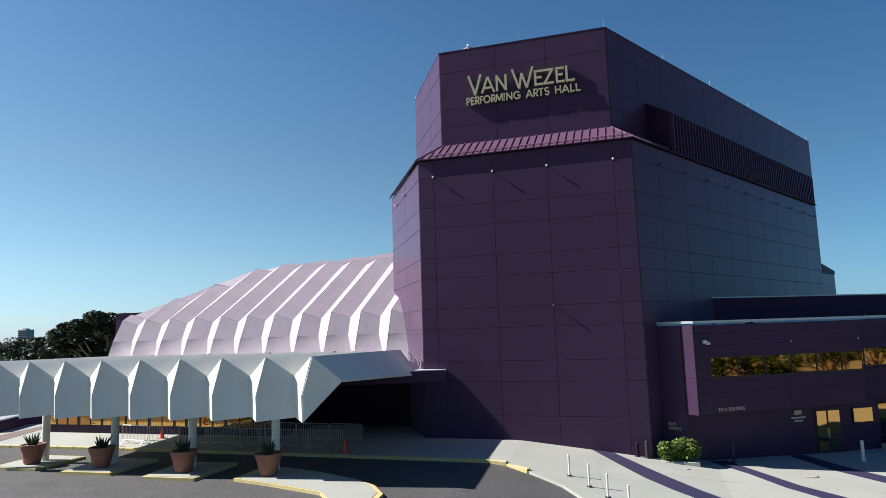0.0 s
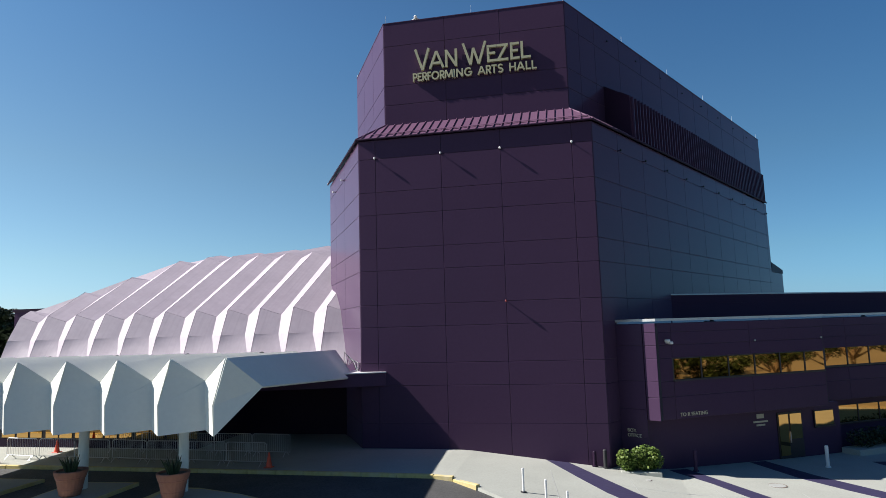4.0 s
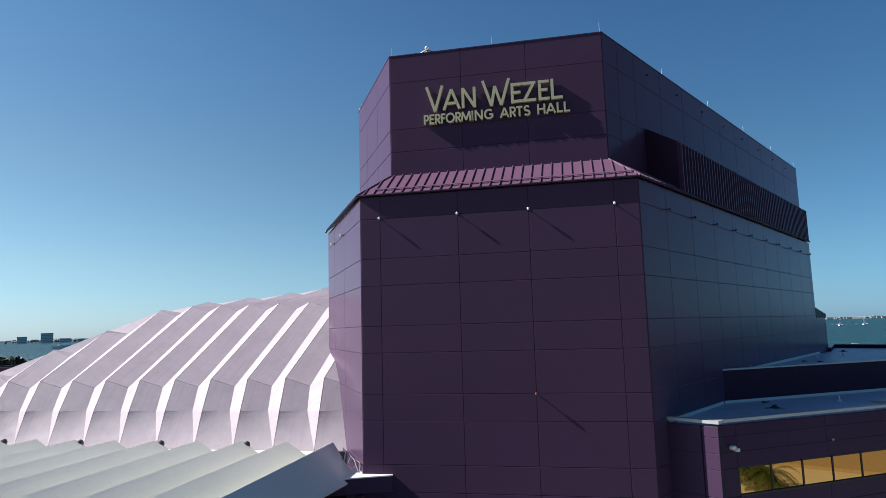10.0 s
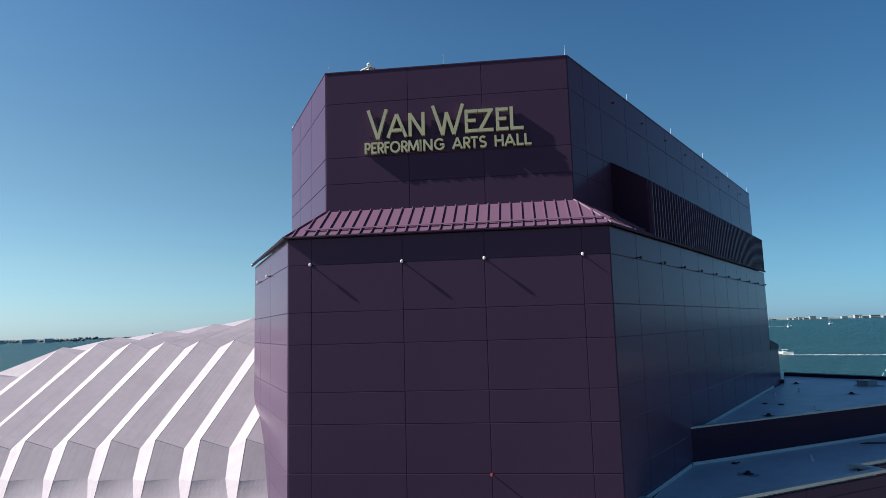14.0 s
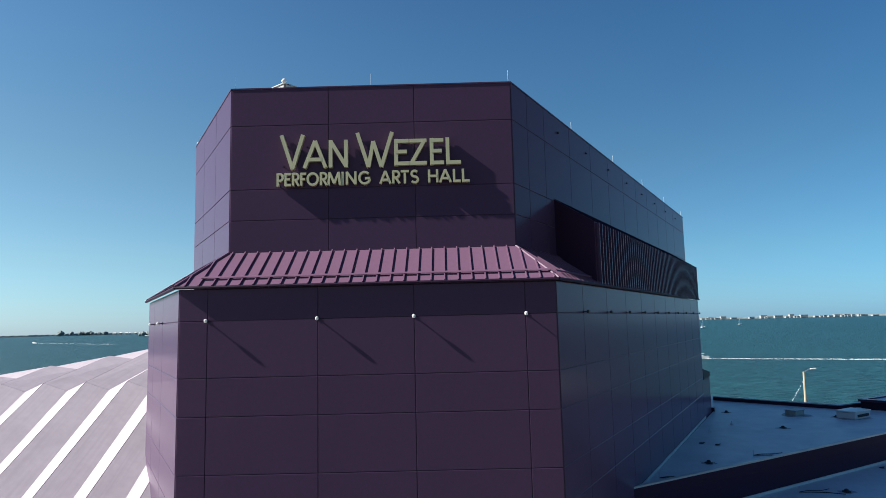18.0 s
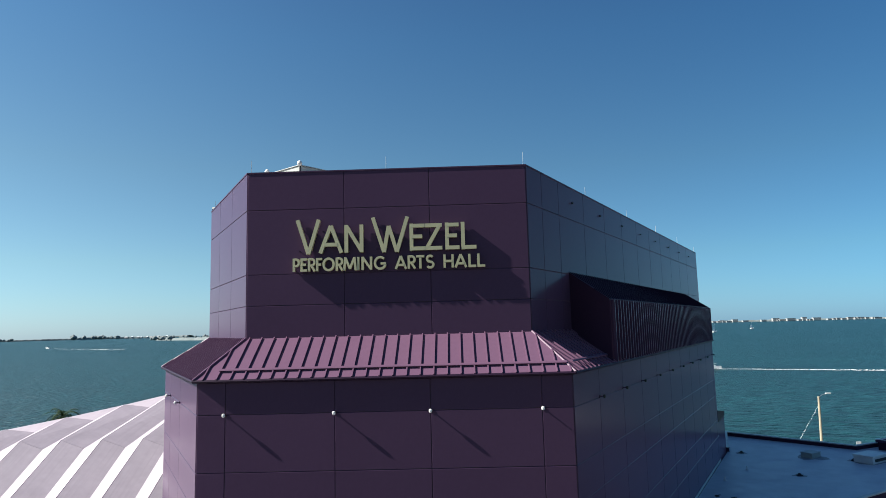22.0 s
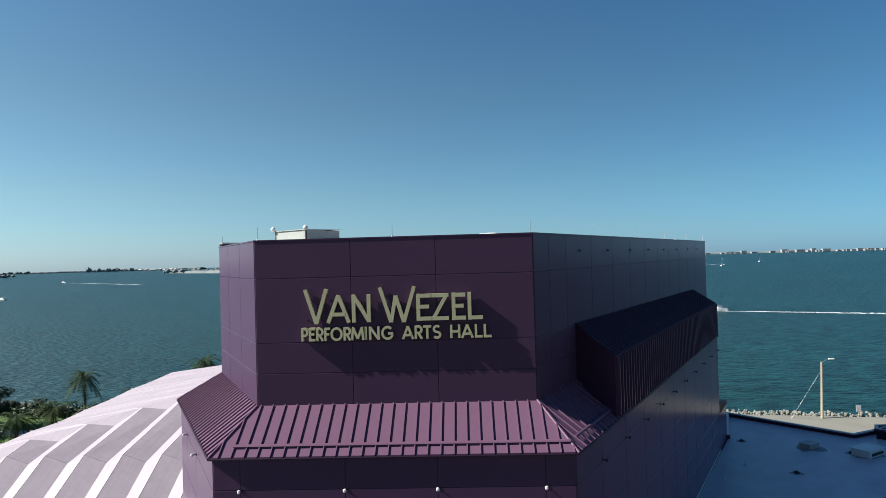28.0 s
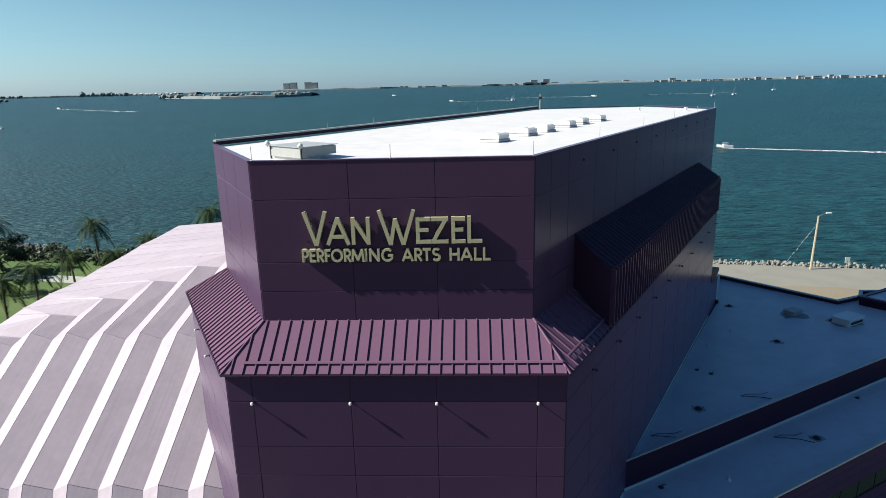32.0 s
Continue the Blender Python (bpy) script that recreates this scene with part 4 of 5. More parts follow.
for x, y in ((23.1, 35.9), (26.6, 34.1)):
    h = thing("roof_pipe", "short white vent pipe on the roof", "vent", at=(x, y, RZ))
    part("pipe", lathe([(0.10, 0), (0.10, 0.22), (0.15, 0.23), (0.15, 0.32)], 10), WHITE_METAL, h)
    part("flashing", lathe([(0.3, 0), (0.16, 0.08)], 10), MEMBRANE, h)

# low stub of the tower past the long shaded wall, with a dark sloping cap
stub = setting(thing("tower_stub", "low purple stub wall with a dark sloping cap", "building"))
e0 = A + RD * 34.75
e1 = A + RD * 38.8
part("wall", prism([(e0.x, e0.y), (e1.x, e1.y), (e1.x - 5.0, e1.y + 2.9), (e0.x - 3, e0.y + 1.7)], -1, 11.15), PURPLE, stub)
b = bmesh.new()
q = [e0 + RN * 0.05, e1 + RN * 0.05, e1 - RN * 2, e0 - RN * 2]
v = [b.verts.new((p.x, p.y, 11.16)) for p in q] + [b.verts.new((p.x, p.y, z_)) for p, z_ in zip(q, (12.05, 11.5, 11.5, 12.05))]
for f in ((0, 1, 2, 3), (0, 1, 5, 4), (1, 2, 6, 5), (2, 3, 7, 6), (3, 0, 4, 7), (4, 5, 6, 7)):
    b.faces.new([v[k] for k in f])
bmesh.ops.recalc_face_normals(b, faces=b.faces)
part("cap", b, PURPLE_DARK, stub)

# ---- roof plant on the wing ----
HZ, WZ = 8.22, WTOP - 0.25


def roof_bits(name, lab, x, y, z, kind):
    t = thing(name, lab, "roof fitting", at=(x, y, z), turn=31.4)
    if kind in ("drain", "unit", "hatch"):
        rs = random.Random(int(x * 10))
        rad = 0.55 if kind == "drain" else 1.5
        pts = [(math.cos(a * 0.449) * rad * rs.uniform(0.55, 1.15), math.sin(a * 0.449) * rad * rs.uniform(0.5, 1.0)) for a in range(14)]
        part("grime", prism(pts, 0.0, 0.004), ROOF_STAIN, t, "dark grime on the membrane")
    if kind == "drain":
        part("ring", lathe([(0.22, 0), (0.22, 0.04), (0.12, 0.07)], 12), BLACK, t)
        part("strainer", lathe([(0.12, 0.05), (0.10, 0.14), (0.03, 0.17)], 10), BLACK, t)
    elif kind == "pipe":
        part("pipe", lathe([(0.04, 0), (0.04, 0.28)], 8), WHITE_METAL, t)
        part("collar", lathe([(0.14, 0), (0.06, 0.1)], 8), MEMBRANE, t)
    elif kind == "hatch":
        part("curb", box(-0.6, 0.6, -0.45, 0.45, 0, 0.35, 0.02), GREY_METAL, t)
        part("lid", box(-0.66, 0.66, -0.5, 0.5, 0.35, 0.42, 0.02), GREY_METAL, t)
    elif kind == "unit":
        part("curb", box(-1.1, 1.1, -0.7, 0.7, 0, 0.5, 0.03), MEMBRANE, t)
        part("grille", box(-0.8, 0.8, -0.73, -0.68, 0.15, 0.35), BLACK, t)
        part("lid", box(-1.15, 1.15, -0.75, 0.75, 0.5, 0.6, 0.02), WHITE_METAL, t)
    elif kind == "lump":
        part("scrap", lathe([(0.03, 0.0), (0.16, 0.01), (0.13, 0.05), (0.04, 0.08)], 7), BLACK, t)
        part("strap", tube([(0.1, 0, 0.02), (0.3, 0.12, 0.02), (0.42, 0.05, 0.02)], 0.02, 4), BLACK, t)
    elif kind == "cable":
        part("cable", tube([(0, 0, 0.03), (0.5, -0.35, 0.03), (1.1, -0.9, 0.03), (1.5, -1.6, 0.03)], 0.022, 4), BLACK, t)
        part("cable", tube([(0, 0, 0.035), (0.6, -0.05, 0.03), (1.3, -0.5, 0.03), (1.9, -0.55, 0.03)], 0.018, 4), BLACK, t)
        part("stand", tube([(0, 0, 0), (0, 0, 0.35)], 0.02, 5), STEEL, t)
    return t


for x, y, z, k in ((35.78, 30.83, HZ, "hatch"), (31.75, 24.86, HZ, "drain"), (22.27, 14.42, HZ, "drain"), (39.21, 28.78, HZ, "unit"), (38.16, 29.18, HZ, "drain"),
                   (25.48, 16.03, HZ, "cable"), (28.98, 26.85, HZ, "pipe"), (26.14, 23.84, HZ, "pipe"), (24.02, 19.93, HZ, "lump"), (24.77, 19.3, HZ, "lump"),
                   (31.22, 32.94, HZ, "drain"), (18.53, 11.28, HZ, "cable"), (29.05, 13.42, WZ, "drain"), (26.57, 13.48, WZ, "cable"), (22.24, 9.18, WZ, "pipe"),
                   (18.4, 8.5, WZ, "lump"), (34.31, 18.47, WZ, "lump"), (18.3, 6.3, WZ, "drain")):
    lab = {"drain": "black roof drain on white membrane", "pipe": "white vent pipe on the roof", "hatch": "grey metal roof hatch", "unit": "white low roof ventilator with a dark grille", "cable": "black cable lying on the roof", "lump": "small dark scrap lying on the roof membrane"}[k]
    roof_bits({"drain": "roof_drain", "pipe": "vent_pipe", "hatch": "roof_hatch", "unit": "roof_ventilator", "cable": "roof_cable", "lump": "roof_scrap"}[k], lab, x, y, z, k)
low_roof = setting(part("side_roof", prism([(42.5, 33.0), (60, 43), (66, 33), (50, 24.5)], -1, 8.9), PURPLE_DARK), "further purple roof block", "building")
part("membrane", prism([(42.9, 33.0), (59.8, 42.6), (65.5, 33), (50, 24.9)], 8.9, 8.95), ROOF_GREY, low_roof)
part("coping", ring([(42.3, 33.0), (50, 24.2), (66.3, 33), (60.2, 43.3)], 0.35, 8.85, 9.06), PURPLE, low_roof)

# ---- paving and drive ----
FALL = ((4.5, 0.65), (8.7, 0.19), (11.5, -0.13), (15.0, -0.52), (22.0, -0.74), (40.0, -0.90))


def lie(x, y):
    """The height of the paving, level by the entrance and falling towards the wing."""
    if x <= FALL[0][0]:
        return FALL[0][1]
    for (x0, z0), (x1, z1) in zip(FALL, FALL[1:]):
        if x <= x1:
            return z0 + (z1 - z0) * (x - x0) / (x1 - x0)
    return FALL[-1][1]


def paved(name, outline_pts, mat, label, lift=0.0, cell=0.6, parent=None, cat="pavement", thick=0.02):
    """Paving that follows the lie of the forecourt inside an outline."""
    b = bmesh.new()
    vs = [b.verts.new((x, y, 0)) for x, y in outline_pts]
    b.faces.new(vs)
    xs_, ys_ = [p[0] for p in outline_pts], [p[1] for p in outline_pts]
    for axis, lo, hi in ((0, min(xs_), max(xs_)), (1, min(ys_), max(ys_))):
        c = lo + cell
        while c < hi:
            co = Vector((c, 0, 0)) if axis == 0 else Vector((0, c, 0))
            no = Vector((1, 0, 0)) if axis == 0 else Vector((0, 1, 0))
            bmesh.ops.bisect_plane(b, geom=b.verts[:] + b.edges[:] + b.faces[:], plane_co=co, plane_no=no)
            c += cell
    for v_ in b.verts:
        v_.co.z = lie(v_.co.x, v_.co.y) + lift
    bmesh.ops.recalc_face_normals(b, faces=b.faces)
    if b.faces and sum(f.normal.z for f in b.faces) < 0:
        bmesh.ops.reverse_faces(b, faces=b.faces)
    ob = part(name, b, mat, parent)
    solid(ob, 0.5 if lift == 0 else thick)
    return setting(ob, label, cat)


KERBLINE = [(-70, -8), (-29, -5.7), (-18, -5.5), (-6, -5.6), (0.9, -5.7), (4.2, -5.82), (5.1, -6.0), (6.28, -6.9), (7.1, -7.6), (8.0, -8.45), (8.92, -9.9), (9.5, -11.9), (9.8, -16.0)]
paved("road", [(-70, -60), (60, -60), (60, -16.0)] + KERBLINE[::-1], ASPHALT, "worn grey asphalt drive", lift=-0.13, cell=2.0, cat="road", thick=0.6)
paved("pavement", KERBLINE[1:] + [(46, -16.0), (46, 22), (13, 1.6), (11.7, 0.3), (-1, 0.3), (-6.6, 9), (-29, 6)], CONCRETE, "pale sunlit concrete forecourt", cell=1.0)
side_walk = setting(part("pavement", prism([(-70, -8), (-29, -5.7), (-29, 6), (-33, 19.9), (-70, 19.9)], -1.2, 0.65), CONCRETE), "pale concrete walk", "pavement")
# painted kerb
kerb = setting(thing("kerb", "yellow-painted concrete kerb along the drive", "kerb"))
for p, q in zip(KERBLINE[1:7], KERBLINE[2:8]):
    n = max(1, int(math.hypot(q[0] - p[0], q[1] - p[1]) / 1.2))
    for k in range(n):
        a_, b_ = [tuple(p[i] + (q[i] - p[i]) * (k + f) / n for i in (0, 1)) for f in (0.0, 1.0)]
        m = wall_frame(a_, b_)
        ln = math.hypot(b_[0] - a_[0], b_[1] - a_[1])
        part("kerb_stone", box(0.01, ln - 0.01, -0.06, 0.16, -0.25, 0.03, 0.02, m=m @ Matrix.Translation((0, 0, lie((a_[0] + b_[0]) / 2, 0)))), KERB if p[0] < 6.2 else CONCRETE, kerb)
for pts in ([(8.72, -0.06), (9.85, -0.06), (11.25, -2.2), (12.55, -4.15), (13.75, -5.75), (14.65, -6.75), (17.5, -9.9), (15.9, -9.9), (13.5, -7.4), (12.6, -6.45), (11.45, -4.95), (10.3, -2.95)],
            [(14.72, 1.2), (15.67, 1.7), (17.05, -0.86), (18.3, -3.2), (20.0, -5.2), (23.0, -8.6), (21.8, -9.0), (18.85, -5.5), (17.6, -3.8), (16.35, -1.24)],
            [(19.22, 4.1), (20.1, 4.6), (21.6, 1.6), (23.0, -0.6), (24.04, -2.2), (27, -6.0), (26.2, -6.6), (23.6, -3.3), (22.5, -1.9), (20.65, 0.75)],
            [(25.5, 5.2), (26.6, 5.4), (28, 1.5), (31, -3), (29.4, -3.2), (26.7, 1.4)]):
    paved("pavement_band", pts, STRIPE, "purple painted band across the concrete forecourt", lift=0.006, cell=0.7)
# slab joints
for k in range(9):
    x = 10.5 + 3.6 * k
    paved("pavement_joint", [(x, -15.5), (x + 0.03, -15.5), (x + 0.03 - 1.5, -2.2), (x - 1.5, -2.2)], GREY_METAL, "dark joint between concrete slabs", lift=0.004, cell=0.8, cat="joint")
for y in (-3.4, -7.0, -10.6):
    paved("pavement_joint", [(10.8, y), (44, y), (44, y + 0.03), (10.8, y + 0.03)], GREY_METAL, "dark joint between concrete slabs", lift=0.004, cell=0.8, cat="joint")
# islands under the canopy
isl = [[(-6.45, -11.31), (-4.13, -11.92), (-1.27, -12.89), (0.4, -14.74), (1.6, -14.55), (1.42, -12.7), (0.49, -11.41), (-0.71, -10.57), (-2.84, -9.56), (-5.06, -8.82), (-6.45, -8.82)],
       [(-11.16, -11.73), (-8.34, -11.64), (-8.39, -8.17), (-11.44, -8.35)], [(-16.34, -11.41), (-13.38, -11.31), (-13.38, -7.98), (-16.62, -8.08)], [(-21.25, -11.13), (-18.38, -11.04), (-18.38, -7.89), (-21.52, -7.98)]]
for pts in isl:
    i_ = setting(thing("traffic_island", "concrete traffic island with a yellow kerb under the canopy", "island"))
    part("kerb", prism(pts, 0.42, 0.66), KERB, i_)
    cx, cy = sum(p[0] for p in pts) / len(pts), sum(p[1] for p in pts) / len(pts)
    part("top", prism([(cx + (x - cx) * 0.92, cy + (y - cy) * 0.92) for x, y in pts], 0.62, 0.675), CONCRETE, i_)

# ---- forecourt things ----
pot = thing("planter_pot", "large terracotta pot with a dark spiky succulent", "planter", "pots under the canopy", at=(-5.14, -10.52, 0.675))
POT = 1.05
part("pot", lathe([(r_ * POT, z_ * POT) for r_, z_ in ((0.34, 0), (0.38, 0.06), (0.50, 0.62), (0.53, 0.66), (0.53, 0.70), (0.55, 0.72), (0.60, 0.90), (0.60, 0.95), (0.52, 0.95), (0.50, 0.86))], 24), TERRACOTTA, pot)
part("band", lathe([(r_ * POT, z_ * POT) for r_, z_ in ((0.425, 0.22), (0.435, 0.24), (0.435, 0.27), (0.43, 0.29))], 24), TERRACOTTA, pot)
part("soil", lathe([(0.5, 0.88), (0.5, 0.93)], 20), BARK, pot)
for k in range(16):
    a = 2.4 * k
    tilt = 0.15 + 0.5 * (k / 16)
    ln = 0.75 - 0.2 * (k % 3) / 2
    d = Vector((math.cos(a) * tilt, math.sin(a) * tilt, 1)).normalized()
    base = Vector((0.12 * math.cos(a), 0.12 * math.sin(a), 0.85))
    part("leaf", tube([base, base + d * ln * 0.5 + Vector((0, 0, 0.05)), base + d * ln], [0.05, 0.045, 0.006], 5), LEAF_DARK, pot)
for x, y in ((-9.78, -10.52), (-14.97, -10.24), (-19.74, -10.05)):
    copy_thing(pot, pose(x, y, 0.675, 0, 0, 37 * x))

bar = thing("crowd_barrier", "galvanised steel crowd barrier on the entrance walk", "barrier", "crowd barriers by the entrance")
part("rail_frame", tube([(-1.08, 0, 0.22), (-1.08, 0, 1.02), (-1.0, 0, 1.1), (1.0, 0, 1.1), (1.08, 0, 1.02), (1.08, 0, 0.22), (-1.08, 0, 0.22)], 0.02, 6), STEEL, bar)
for k in range(17):
    x = -0.96 + 0.12 * k
    part("bar", tube([(x, 0, 0.22), (x, 0, 1.1)], 0.008, 4), STEEL, bar)
for x in (-0.85, 0.85):
    part("foot", tube([(x, -0.3, 0.02), (x, -0.08, 0.22), (x, 0.08, 0.22), (x, 0.3, 0.02)], 0.018, 6), STEEL, bar)
bar.matrix_basis = pose(-5.26, -4.65, 0.65, 0, 0, -3)
for k in range(1, 7):
    x, y = -5.26 - 2.22 * k, -4.65 + 0.1 * k + 0.05 * (k % 2)
    copy_thing(bar, pose(x, y, lie(x, y), 0, 0, -3 + 4 * (k % 3 - 1)))
for k in range(5):
    x, y = -5.15 - 2.22 * k, -2.3 + 0.1 * k
    copy_thing(bar, pose(x, y, lie(x, y), 0, 0, -4 + 3 * (k % 2)))
cone = thing("traffic_cone", "orange traffic cone on the entrance walk", "cone", "traffic cones")
part("base", box(-0.19, 0.19, -0.19, 0.19, 0, 0.04, 0.01), ORANGE, cone)
part("body", lathe([(0.15, 0.03), (0.035, 0.68), (0.02, 0.70)], 14), ORANGE, cone)
cone.matrix_basis = pose(-3.95, -4.9, 0.65)
for x, y in ((-19.3, -5.0), (-18.2, -2.1)):
    copy_thing(cone, pose(x, y, lie(x, y)))
bol = thing("bollard", "slim white steel bollard on a black foot", "bollard", "white bollards beside the drive")
part("post", lathe([(0.045, 0.04), (0.045, 0.93), (0.03, 0.96)], 10), WHITE_METAL, bol)
part("foot", lathe([(0.13, 0), (0.12, 0.04), (0.05, 0.05)], 12), BLACK, bol)
bol.matrix_basis = pose(8.13, -6.73, lie(8.13, 0))
for x, y in ((9.11, -8.13), (9.94, -9.4), (10.8, -10.7)):
    copy_thing(bol, pose(x, y, lie(x, y)))
for x, y, mat, lab, h in ((11.1, -0.2, PURPLE_DARK, "short purple steel post by the tower corner", 0.7), (11.6, -0.25, BLACK, "black standpipe by the tower corner", 0.85), (16.03, 1.25, PURPLE, "purple steel post by the wing", 1.0), (22.82, 3.56, WHITE_METAL, "white steel post by the office door", 1.05)):
    p_ = thing("steel_post", lab, "post", at=(x, y, lie(x, y)))
    part("post", lathe([(0.09, 0), (0.09, h), (0.06, h + 0.05)], 12), mat, p_)
    part("collar", lathe([(0.14, 0), (0.14, 0.06), (0.1, 0.07)], 12), mat, p_)


# ---- leaves ----
def leaves(n, place, size, seed, flat=0.5):
    """n small leaf blades; place(rng) gives each its spot."""
    rng = random.Random(seed)
    verts, faces = [], []
    for _ in range(n):
        p = place(rng)
        s = size * (0.6 + 0.8 * rng.random())
        d = Vector((rng.uniform(-1, 1), rng.uniform(-1, 1), rng.uniform(-flat, flat) - 0.15)).normalized()
        u = d.cross(Vector((rng.uniform(-1, 1), rng.uniform(-1, 1), 1.5))).normalized() * s * 0.35
        i = len(verts)
        verts += [p - d * s * 0.5, p + u, p + d * s * 0.5, p - u]
        faces.append((i, i + 1, i + 2, i + 3))
    return verts, faces


def leaf_mesh(name, vf, mat, parent, label=""):
    me = bpy.data.meshes.new(name)
    me.from_pydata(*[[tuple(v) for v in vf[0]], [], vf[1]])
    me.materials.append(mat)
    ob = new(name, me)
    ob.parent = parent
    if label:
        ob["label"] = label
    return ob


def clump_place(clumps):
    def f(rng):
        c, r = clumps[rng.randrange(len(clumps))]
        d = Vector((rng.gauss(0, 1), rng.gauss(0, 1), rng.gauss(0, 1))).normalized()
        return Vector(c) + Vector((d.x * r[0], d.y * r[1], d.z * r[2])) * (0.55 + 0.45 * rng.random() ** 0.5)
    return f


bush = thing("shrub", "rounded bright green shrub in a low concrete bed", "shrub", at=(13.2, -0.25, lie(13.2, 0)))
rng = random.Random(4)
cl = [((rng.uniform(-0.8, 0.8), rng.uniform(-0.3, 0.3), rng.uniform(0.3, 0.98)), (0.36, 0.34, 0.34)) for _ in range(26)]
leaf_mesh("foliage", leaves(7500, clump_place(cl), 0.12, 5), LEAF, bush)
for k in range(7):
    a = 0.9 * k
    part("stem", tube([(0.1 * math.cos(a), 0.1 * math.sin(a), 0), (0.6 * math.cos(a), 0.3 * math.sin(a), 0.9)], [0.03, 0.012], 5), BARK, bush)
bed = setting(part("planting_bed", box(12.3, 14.2, -0.75, 0.1, -0.9, lie(13.2, 0) + 0.12, 0.03), CONCRETE), "low concrete planting bed", "bed")
hedge = thing("hedge", "clipped dark green hedge in front of the wing windows", "hedge", at=(0, 0, 0))
cl = []
for k in range(60):
    x, y = wp(13.6 + 0.28 * k, -0.35)
    cl.append(((x, y, -0.2 + 0.4 * rng.random()), (0.5, 0.5, 0.45)))
leaf_mesh("foliage", leaves(9000, clump_place(cl), 0.14, 6), LEAF_DARK, hedge)
part("bed", prism([wp(13.0, -0.8), wp(13.0, 0.3), wp(31, 0.3), wp(31, -1.8)], -1.0, -0.45), CONCRETE, hedge)


def broad_tree(name, label, at, height, spread, n, seed, group="", leaf=0.42):
    t = thing(name, label, "tree", group, at=at)
    rg = random.Random(seed)
    part("trunk", tube([(0, 0, -0.2), (0.15, 0, height * 0.25), (-0.1, 0.1, height * 0.5), (0, 0, height * 0.8)], [height * 0.05, height * 0.04, height * 0.03, height * 0.008], 9), BARK, t)
    clumps = []
    for k in range(11):
        a, rise = 2.4 * k, rg.uniform(0.45, 0.9)
        tip = Vector((math.cos(a) * spread * rg.uniform(0.5, 0.95), math.sin(a) * spread * rg.uniform(0.5, 0.95), height * rise))
        part("limb", tube([(0, 0, height * 0.28), tip * 0.5 + Vector((0, 0, height * 0.12)), tip], [height * 0.022, height * 0.014, height * 0.004], 6), BARK, t)
        for j in range(7):
            o = Vector((rg.uniform(-1, 1), rg.uniform(-1, 1), rg.uniform(-0.35, 0.5))) * spread * 0.33
            s = spread * rg.uniform(0.10, 0.22)
            clumps.append((tuple(tip + o), (s, s, s * 0.6)))
    for k in range(16):
        a = rg.uniform(0, 6.3)
        s = spread * rg.uniform(0.12, 0.2)
        clumps.append(((math.cos(a) * spread * 0.45 * rg.random(), math.sin(a) * spread * 0.45 * rg.random(), height * rg.uniform(0.75, 0.98)), (s, s, s * 0.6)))
    leaf_mesh("crown", leaves(n, clump_place(clumps), leaf * height / 11, seed + 1), LEAF_DARK, t)
    return t


broad_tree("ficus_tree", "wide dark green ficus tree beyond the shell roof", (-42.2, 18.0, 0.6), 9.0, 5.8, 60000, 21, leaf=0.42)
for k, (x, y, h) in enumerate(((-86, 52, 7.0), (-97, 60, 7.5), (-104, 50, 7.0), (-92, 74, 7), (-84, 38, 5.5), (-95, 42, 6.0), (-110, 66, 7.0))):
    broad_tree("tree", "small dark green tree near the bay", (x, y, 0), h, h * 0.85, 12000, 40 + k, "trees by the bay", leaf=0.7)
# trees across the drive, seen in the windows
for k, (x, y, h) in enumerate(((60, -13, 8), (66, -17, 9), (73, -15, 8), (84, -20, 9), (57, -3.5, 7), (63, 1.5, 7), (71, -5, 8), (78, 3, 8))):
    broad_tree("street_tree", "green tree across the drive", (x, y, -0.8), h, h * 0.6, 5000, 60 + k, "trees across the drive")
for k, (x, y, h) in enumerate(((44.5, -9.6, 5.6), (47.0, -8.0, 5.2), (49.5, -6.0, 5.0))):
    sh = thing("shrub", "tall leafy shrub beside the car park", "shrub", "shrubs beside the car park", at=(x, y, -0.8))
    rg = random.Random(80 + k)
    part("stem", tube([(0, 0, -0.1), (0.2, 0.1, h * 0.6)], [0.12, 0.04], 6), BARK, sh)
    cl = [((rg.uniform(-1.7, 1.7), rg.uniform(-1.7, 1.7), rg.uniform(0.6, h - 0.8)), (0.6, 0.6, 0.5)) for _ in range(34)]
    leaf_mesh("foliage", leaves(3500, clump_place(cl), 0.3, 90 + k), LEAF_DARK, sh)
lot = setting(part("parking", prism([(46.5, -70), (150, -70), (150, 38), (46.5, 38)], -1.2, -0.75), SOIL), "sunlit sandy car park", "pavement")


